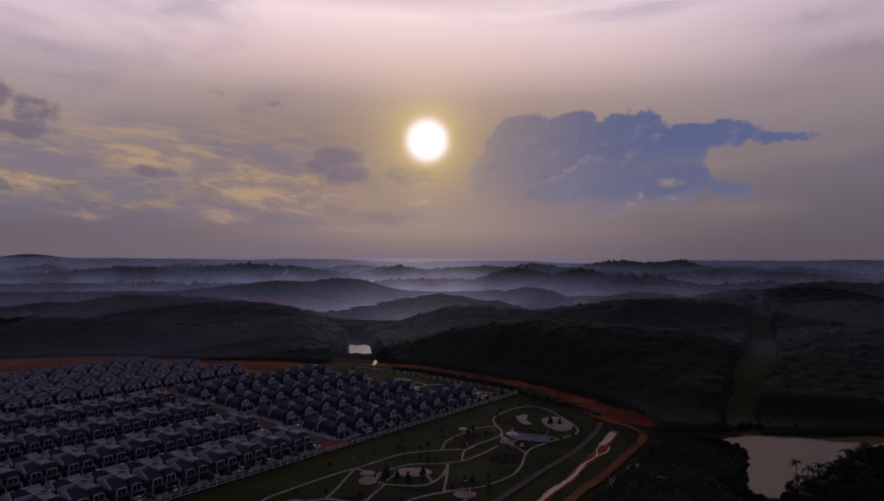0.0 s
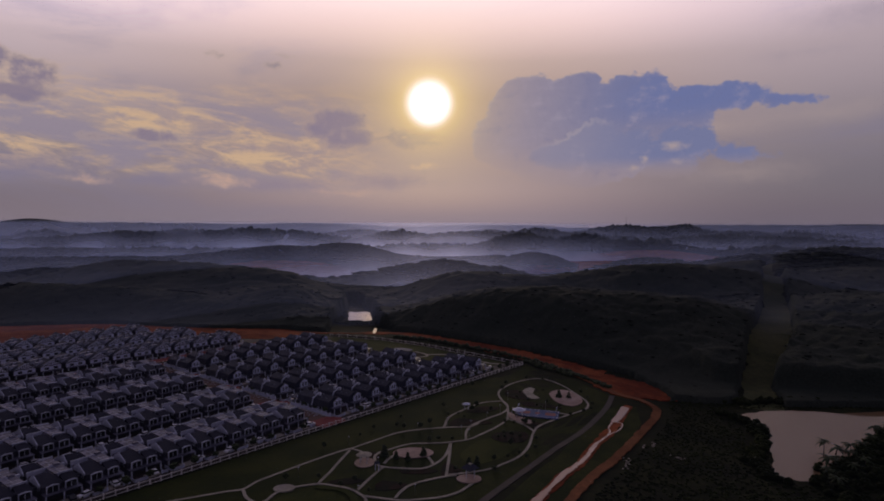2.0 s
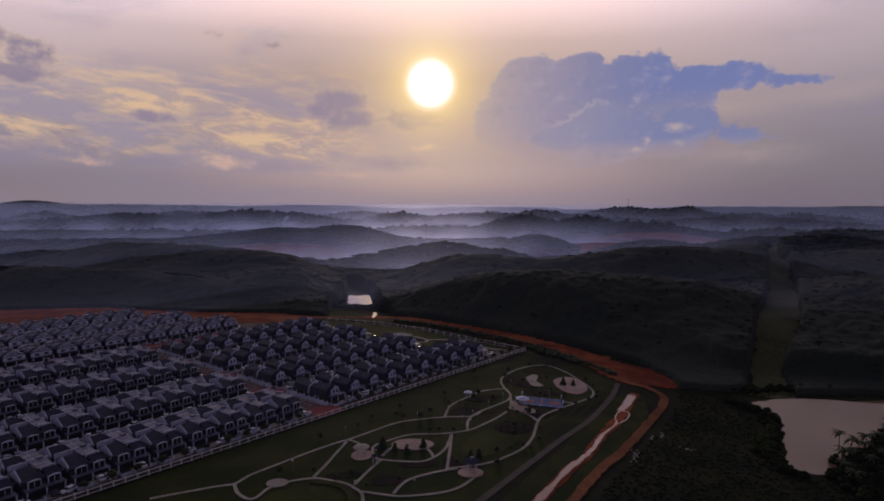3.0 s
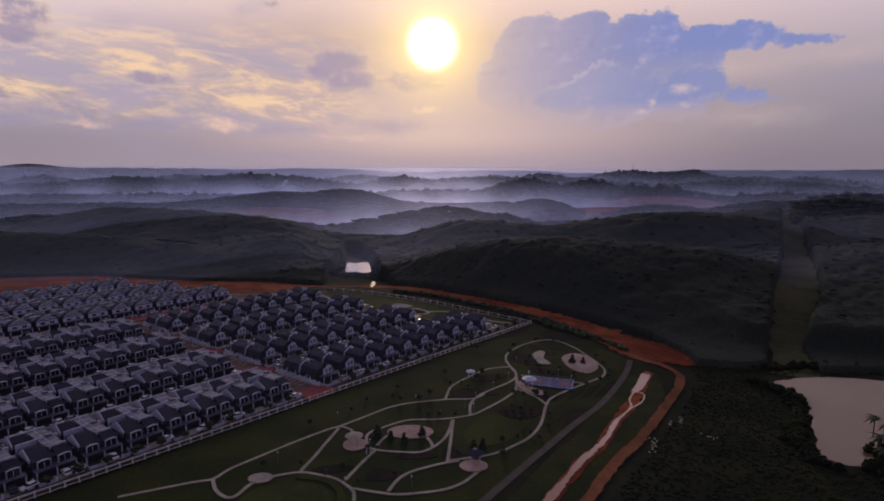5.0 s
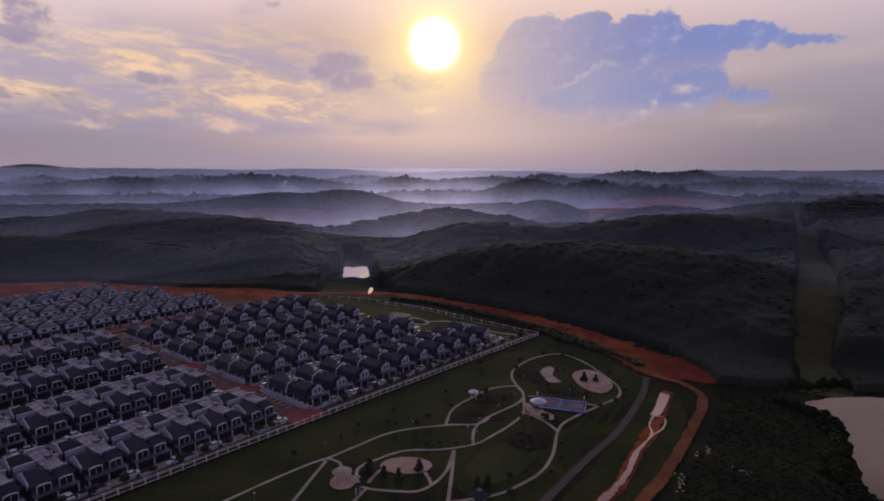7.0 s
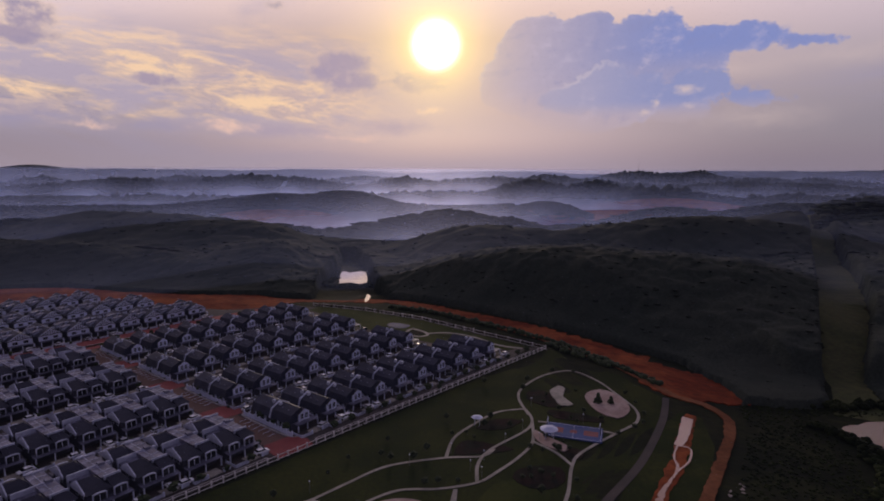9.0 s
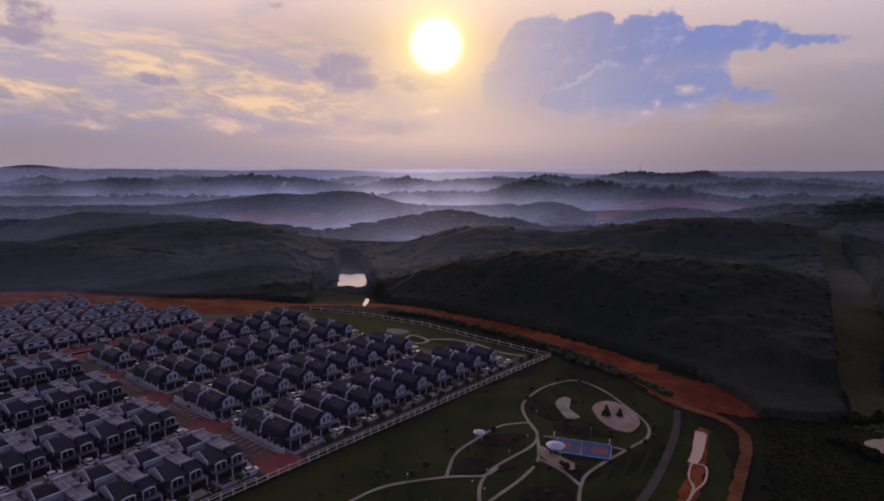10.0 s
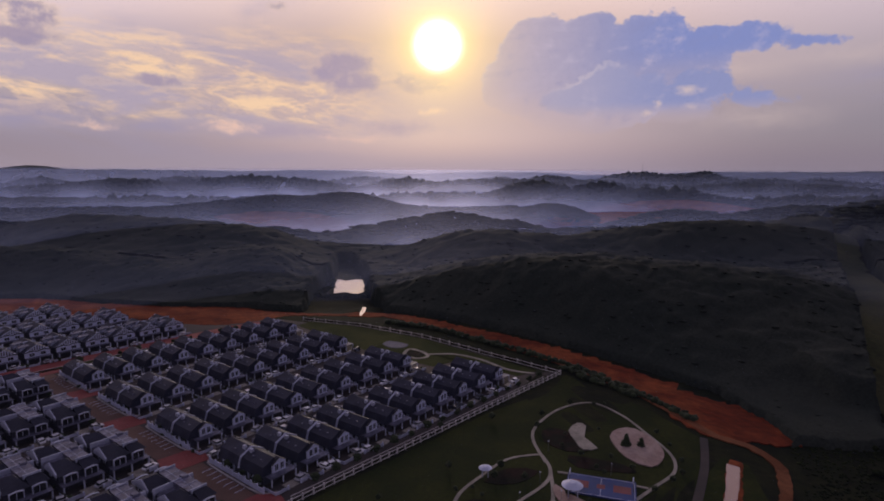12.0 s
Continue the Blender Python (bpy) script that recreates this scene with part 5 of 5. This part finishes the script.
def crown_mesh(count, radius, tall, seed, leaf=0.34, point=0.0):
    """A crown of many small leaf tufts inside a rounded or pointed outline, with gaps, as vertices and faces."""
    rng = np.random.default_rng(seed)
    vs, fs, base = [], [], 0
    while len(vs) < count:
        p = rng.uniform(-1, 1, 3)
        limit = 1.0 if point == 0 else max(0.05, 0.55 - 0.5 * p[2])
        if p[0] ** 2 + p[1] ** 2 > limit ** 2 or (point == 0 and p @ p > 1) or rng.random() < 0.25 * (1 - abs(p[2])):
            continue
        v, f = TUFTS[rng.integers(8)]
        vs.append(v * leaf * rng.uniform(0.6, 1.3) + p * (radius, radius, tall / 2))
        fs.append(f + base)
        base += len(v)
    return np.concatenate(vs), np.concatenate(fs)


def limb(bm, a, b, r0, r1, sides=6):
    a, b = Vector(a), Vector(b)
    turn = (b - a).to_track_quat("Z", "Y").to_matrix()
    ring = []
    for p, r in ((a, r0), (b, r1)):
        ring.append([bm.verts.new(p + turn @ Vector((r * math.cos(i * math.tau / sides), r * math.sin(i * math.tau / sides), 0))) for i in range(sides)])
    for i in range(sides):
        bm.faces.new((ring[0][i], ring[0][(i + 1) % sides], ring[1][(i + 1) % sides], ring[1][i]))


def small_tree(label, trunk, radius, tall, count, seed, point=0.0, leaf=0.34):
    t = tagged(new("tree"), label, "tree", "young trees of the park")
    bm = bmesh.new()
    limb(bm, (0, 0, -0.3), (0, 0, trunk + 0.3 * tall), 0.11, 0.05)
    for i in range(4):
        a = i * 1.7 + seed
        limb(bm, (0, 0, trunk), (0.6 * radius * math.cos(a), 0.6 * radius * math.sin(a), trunk + 0.35 * tall), 0.05, 0.02, 5)
    part("trunk", bm, BARK, t)
    v, f = crown_mesh(count, radius, tall, seed, leaf, point)
    mesh_object("crown", v + (0, 0, trunk + tall / 2 - 0.1), f, LEAF_NEAR, t)
    return t


def plant(thing, spots, seed, lo=0.8, hi=1.25):
    r = random.Random(seed)
    for i, (x, y) in enumerate(spots):
        x, y = K * x, K * y
        m = pose(x, y, height(x, y) + 0.05, 0, 0, r.uniform(0, 360)) @ Matrix.Scale(r.uniform(lo, hi), 4)
        if i == 0:
            thing.matrix_basis = m
        else:
            ob = copy_thing(thing, m)
            ob.matrix_basis = m


CONIFERS = [(-14.3, 190.8), (-10.8, 189.8), (-6.3, 193), (46, 253.3), (49.9, 253.4), (7, 186.1), (9.4, 187.4), (-17.9, 192.6)]
plant(small_tree("dark pointed conifer on the paved play circle", 0.5, 1.5, 4.6, 70, 3, 1.0, 0.5), CONIFERS, 4, 0.6, 0.95)
YOUNG = [(-13.8, 215.9), (-8.2, 216), (-5.2, 220.6), (-16.3, 217.7), (14.5, 189.5), (18.7, 191.5), (22.5, 194.3), (17.2, 235.1), (24, 220.5), (28.1, 220.6), (35, 240.2), (36.3, 237.8), (19.3, 207.8), (20.7, 201.5), (1.3, 229.4),
         (10.2, 234.9), (12.2, 239.7), (-0.4, 239.4), (-2.6, 260.8), (11.8, 267.3), (-15.5, 225.6), (-24, 215.7), (-27.5, 208.5), (-37.2, 198.8), (-43, 176.1), (-34.2, 177), (-27.5, 172.1), (-24.1, 175.4), (-19.6, 169.3), (-11.7, 172.8), (24, 262), (26.5, 270), (36.5, 279), (47, 279.5)]
plant(small_tree("young broadleaf tree with a thin dark crown", 1.0, 1.0, 1.9, 60, 7, 0.0, 0.34), YOUNG, 5, 0.5, 0.95)
MORE = [(57.5, 246), (58, 255), (55.5, 240), (52, 236.5), (46, 231.5), (57, 262), (26, 229), (27.5, 223), (31, 222), (30, 226), (21, 222.5), (19.5, 212), (22, 210), (24.5, 208.5), (17.5, 208), (29.5, 207), (28, 199), (24.5, 192), (14, 183), (3, 183), (-2, 206), (-5, 205), (2.5, 206), (44, 280), (41, 262), (40, 246), (44, 241), (31, 258), (29, 252), (33, 247), (5, 231), (7, 228)]
plant(small_tree("low rounded shrub tree beside the footpath", 0.5, 0.9, 1.4, 45, 9, 0.0, 0.32), MORE, 6, 0.55, 1.0)
street_spots = []
for d in (3.6, 134.5):
    for i in range(30 if d < 10 else 22):
        s_ = -8 - i * (6.2 if d < 10 else 6.8) + (0 if d < 10 else -35)
        if abs(s_ - cross_s(d)) > 9:
            street_spots.append(estate(s_, d))
for d0 in (9, 41, 74, 106):
    for i in range(7):
        street_spots.append(estate(cross_s(d0 + 3 * i) + (5.6 if i % 2 else -5.2), d0 + 3 * i))
plant(small_tree("small dark street tree beside the kerb", 0.9, 0.9, 1.7, 50, 12, 0.0, 0.36), street_spots, 8)


def lamp_post(label, tall):
    k = tagged(new("lamp_post"), label, "lamp post", "lamp posts")
    bm = bmesh.new()
    limb(bm, (0, 0, -0.2), (0, 0, tall), 0.06, 0.04)
    part("pole", bm, STEEL, k)
    boxes("lamp_head", TRIM, k, (-0.25, 0.25, -0.14, 0.14, tall, tall + 0.16))
    return k


plant(lamp_post("slim park lamp post with a white head", 3.2), [(-9, 213.5), (1, 219.5), (5.5, 211), (8, 208), (9, 216), (20.5, 233.5), (-30, 201), (-22, 167), (-40, 178), (25, 249), (38, 238), (15, 225), (-7.5, 167.7), (-19, 185), (24, 226)], 3, 1, 1)


def palm(label, tall, seed):
    k = tagged(new("palm_tree"), label, "palm tree", "palms by the pond")
    r = random.Random(seed)
    bm = bmesh.new()
    lean = r.uniform(-0.6, 0.6)
    for i in range(4):
        limb(bm, (lean * (i / 4) ** 2, 0, tall * i / 4 - 0.2), (lean * ((i + 1) / 4) ** 2, 0, tall * (i + 1) / 4 - 0.2), 0.20 - 0.02 * i, 0.18 - 0.02 * i)
    part("trunk", bm, BARK, k)
    bm = bmesh.new()
    for i in range(16):
        a, up, length = r.uniform(0, math.tau), r.uniform(-0.1, 1.1), r.uniform(2.2, 3.4)
        last = None
        for j in range(7):
            f = j / 6
            rad, z = length * f * math.cos(up * (1 - 0.6 * f)), length * (math.sin(up) * f - 0.75 * f * f)
            wide = 0.42 * math.sin(math.pi * min(1.0, f * 0.9 + 0.1)) + 0.03
            c0 = Vector((lean + rad * math.cos(a), rad * math.sin(a), tall - 0.2 + z))
            side = Vector((-math.sin(a), math.cos(a), -0.35)) * wide
            other = Vector((math.sin(a), -math.cos(a), -0.35)) * wide
            now = [bm.verts.new(c0 + side), bm.verts.new(c0), bm.verts.new(c0 + other)]
            if last and j % 1 == 0:
                bm.faces.new((last[0], now[0], now[1], last[1]))
                bm.faces.new((last[1], now[1], now[2], last[2]))
            last = now
    part("crown", bm, LEAF_NEAR, k)
    return k


plant(palm("tall oil palm on the pond bank", 7.5, 1), [(121.5, 205.5)], 1, 1, 1)
plant(palm("low oil palm among bushes on the pond bank", 3.4, 2), [(118, 199), (122, 201), (127, 208), (130, 206), (134, 211), (140, 214), (147, 219), (153, 226), (160, 230), (114, 191), (124, 196), (150, 214), (166, 233), (112, 184), (131, 200)], 2, 0.9, 1.3)


def belt(points, gap, seed, spread):
    """Places along a line, scattered to both sides."""
    r = np.random.default_rng(seed)
    q = spline(points, gap)
    return q + r.normal(size=q.shape) * spread


bank = np.concatenate([belt([(106, 184), (118, 196), (130, 203), (142, 212), (155, 223), (172, 234), (200, 240)], 0.9, 1, 2.0), belt([(106, 176), (125, 192), (150, 206), (180, 222)], 0.9, 2, 4.0), belt([(96, 188), (97, 200), (105, 214), (113, 226), (115, 240), (110, 248)], 0.9, 3, 1.3), belt([(-80, 452), (-70, 449), (-60, 449), (-52, 452)], 1.2, 11, 1.5), belt([(-82, 455), (-80, 480), (-84, 505)], 1.2, 12, 1.5), belt([(-52, 455), (-53, 480), (-56, 505)], 1.2, 13, 1.2), belt([(120, 262), (150, 264), (185, 263), (210, 256)], 1.0, 6, 1.6)])
wood("pond_bushes", bank, 1.7, 2.6, 3, "dark bushes crowding the pond bank", FERN, 7)
r_ = np.random.default_rng(9)
rough = np.stack([r_.uniform(38, 175, 12000), r_.uniform(105, 262, 12000)], 1)
edge_x = np.interp(rough[:, 1], [100, 140, 165, 181, 205, 226, 249, 262], [0, 18, 34, 46, 63, 76, 88, 92])
keep = (rough[:, 0] > edge_x + 1.5) & ~inside([(98, 186), (110, 186), (140, 208), (170, 232), (205, 238), (205, 256), (112, 256), (112, 242), (100, 205)], rough[:, 0], rough[:, 1])
wood("scrub", rough[keep] * K, 0.55, 0.35, 1, "low dark scrub and ferns on rough ground", FERN, 8)
hedge_line = np.concatenate([belt([(72, 274), (58, 296), (42, 316), (22, 336), (-8, 362), (-30, 374)], 1.0, 4, 0.8), belt([(60, 290), (40, 312)], 1.0, 5, 1.6)])
wood("roadside_bushes", hedge_line, 1.5, 1.9, 1, "dark bushes between the lawn and the haul road", LEAF_NEAR, 9)
garden = []
for s0, d0, slope, count, pitch in LOTS_A + LOTS_B + LOTS_C:
    for i in range(count):
        for dx, dy in ((-4.3, -2.6), (-4.2, -4.3), (4.3, -3.4), (-4.3, 3.0), (-4.4, 6.5), (-4.4, 13.0), (-2.6, 20.6)):
            if r_.random() < 0.6:
                a = radians(FRONT_TURN)
                x, y = estate(s0 + i * pitch, d0 + slope * i * pitch)
                garden.append((x + dx * math.cos(a) - dy * math.sin(a), y + dx * math.sin(a) + dy * math.cos(a)))
wood("garden_bushes", np.array(garden) * K, 0.75, 1.0, 1, "small dark garden bushes between the houses", LEAF_NEAR, 10)

PALE_RUBBLE = material("pale_rubble", (0.42, 0.36, 0.32), 0.9, 0.3, 2.0, 0.3)
heaps = np.concatenate([belt(p, 0.5, 20 + i, 0.5) for i, p in enumerate(([(67, 206), (69, 210)], [(71, 200), (73.5, 198)], [(52, 187), (54, 191), (55, 194)], [(63, 205), (64.5, 207)]))])
wood("rubble", heaps, 0.35, 0.25, 1, "pale rubble tipped beside the dirt track", PALE_RUBBLE, 11)

# low white walls and clipped shrubs of the corner gardens
for d0, d1 in ((8, 30), (40, 62), (73, 95), (105, 127)):
    w_ = tagged(new("corner_wall"), "low white garden wall with square piers at the corner", "garden wall", "corner garden walls")
    x, y = estate(cross_s(d0) + 4.5, d0)
    x2, y2 = estate(cross_s(d1) + 4.5, d1)
    w_.location = (K * x, K * y, 0.05)
    w_.rotation_euler = (0, 0, math.atan2(y2 - y, x2 - x))
    length = K * math.hypot(x2 - x, y2 - y)
    n = 9
    for i in range(n):
        boxes("panel", TRIM, w_, (i * length / n + 0.2, (i + 1) * length / n - 0.2, -0.1, 0.1, 0, 1.35 + 0.25 * (i % 2)))
    for i in range(n + 1):
        boxes("pier", TRIM, w_, (i * length / n - 0.2, i * length / n + 0.2, -0.2, 0.2, 0, 1.95))

# far off: a mast on the ridge, sheds by the clearing, a wisp of smoke
mast = tagged(new("radio_mast"), "thin lattice mast on the far ridge", "mast")
mast.location = (K * 898, K * 2900, height(K * 898, K * 2900))
bm = bmesh.new()
limb(bm, (0, 0, 0), (0, 0, 55), 1.6, 0.5)
part("pole", bm, STEEL, mast)
shed = tagged(new("shed"), "small pale shed beside the far clearing", "shed", "far sheds")
boxes("wall", WALL_WHITE, shed, (-7, 7, -4, 4, -2, 5))
prisms("roof", ROOF_PALE, shed, ([(-7.6, 5), (7.6, 5), (0, 8)], -4.5, 4.5))
plant(shed, [(48, 1040), (70, 1060), (20, 1010), (96, 1190), (110, 1150), (-40, 1030), (560, 1180)], 3, 0.8, 1.1)

# ---- see-through sheets standing in for valley mist and air haze, one behind the other ----


def veil_material(name, density, scale):
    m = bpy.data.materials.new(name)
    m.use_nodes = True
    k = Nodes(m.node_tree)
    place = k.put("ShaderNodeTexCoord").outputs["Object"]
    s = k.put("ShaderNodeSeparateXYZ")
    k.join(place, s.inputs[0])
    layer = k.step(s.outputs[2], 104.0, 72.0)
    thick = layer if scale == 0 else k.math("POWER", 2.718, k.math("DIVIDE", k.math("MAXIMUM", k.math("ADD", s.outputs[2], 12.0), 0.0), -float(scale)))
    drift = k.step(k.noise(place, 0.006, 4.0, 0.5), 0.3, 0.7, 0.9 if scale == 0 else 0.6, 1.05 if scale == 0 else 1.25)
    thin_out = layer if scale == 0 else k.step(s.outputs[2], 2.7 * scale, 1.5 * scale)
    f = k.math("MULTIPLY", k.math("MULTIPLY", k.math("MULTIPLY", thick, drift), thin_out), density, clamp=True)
    # denser towards the sun's bearing: its glow in the haze is put into density
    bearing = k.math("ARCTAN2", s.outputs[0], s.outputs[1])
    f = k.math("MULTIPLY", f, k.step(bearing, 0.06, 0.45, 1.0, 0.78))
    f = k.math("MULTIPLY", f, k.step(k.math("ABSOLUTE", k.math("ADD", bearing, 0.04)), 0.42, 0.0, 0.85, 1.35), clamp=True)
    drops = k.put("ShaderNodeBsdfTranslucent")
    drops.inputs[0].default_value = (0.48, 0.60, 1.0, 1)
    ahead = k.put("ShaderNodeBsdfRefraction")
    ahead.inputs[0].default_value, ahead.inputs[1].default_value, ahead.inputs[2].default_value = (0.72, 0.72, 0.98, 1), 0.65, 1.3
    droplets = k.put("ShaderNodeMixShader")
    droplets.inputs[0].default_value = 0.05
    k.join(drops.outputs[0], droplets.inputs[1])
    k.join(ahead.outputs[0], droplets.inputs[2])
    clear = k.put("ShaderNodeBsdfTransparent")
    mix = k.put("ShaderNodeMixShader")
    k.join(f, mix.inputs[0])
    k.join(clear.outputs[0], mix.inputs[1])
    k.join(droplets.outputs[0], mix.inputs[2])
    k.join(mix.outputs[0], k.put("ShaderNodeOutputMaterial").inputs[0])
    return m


# the nearest sheet only lifts the darks; the next two pale the near wood
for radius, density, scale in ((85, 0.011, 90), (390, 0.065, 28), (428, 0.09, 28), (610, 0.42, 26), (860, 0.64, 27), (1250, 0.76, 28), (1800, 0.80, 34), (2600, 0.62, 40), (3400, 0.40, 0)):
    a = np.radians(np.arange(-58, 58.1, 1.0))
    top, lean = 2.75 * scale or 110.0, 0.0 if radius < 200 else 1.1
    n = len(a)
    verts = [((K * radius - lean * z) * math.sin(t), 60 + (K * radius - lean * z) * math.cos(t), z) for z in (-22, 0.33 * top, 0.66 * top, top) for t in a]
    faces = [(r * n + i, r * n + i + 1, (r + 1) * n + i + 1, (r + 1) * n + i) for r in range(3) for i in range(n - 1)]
    tagged(mesh_object("haze_sheet", verts, faces, veil_material("mist", density, scale), flat=False), "see-through sheet standing in for valley mist and haze", "mist", "mist banks", "stuff")

smoke_line = [(0, -6, 3), (2, 4, 4), (7, 12, 6), (9, 20, 8), (15, 28, 9), (20, 36, 12), (24, 44, 8)]
verts = [(x0 + side * wide, 0.3 * z, z) for x0, z, wide in smoke_line for side in (-0.5, -0.2, 0.2, 0.5)]
faces = [(r * 4 + i, r * 4 + i + 1, r * 4 + i + 5, r * 4 + i + 4) for r in range(len(smoke_line) - 1) for i in range(3)]
smoke = tagged(mesh_object("smoke", verts, faces, veil_material("wood_smoke", 0.55, 0), flat=False), "thin pale wisp of smoke above the hill", "smoke", kind="stuff")
smoke.location = (K * -376, K * 1330, height(K * -376, K * 1330) + 14)
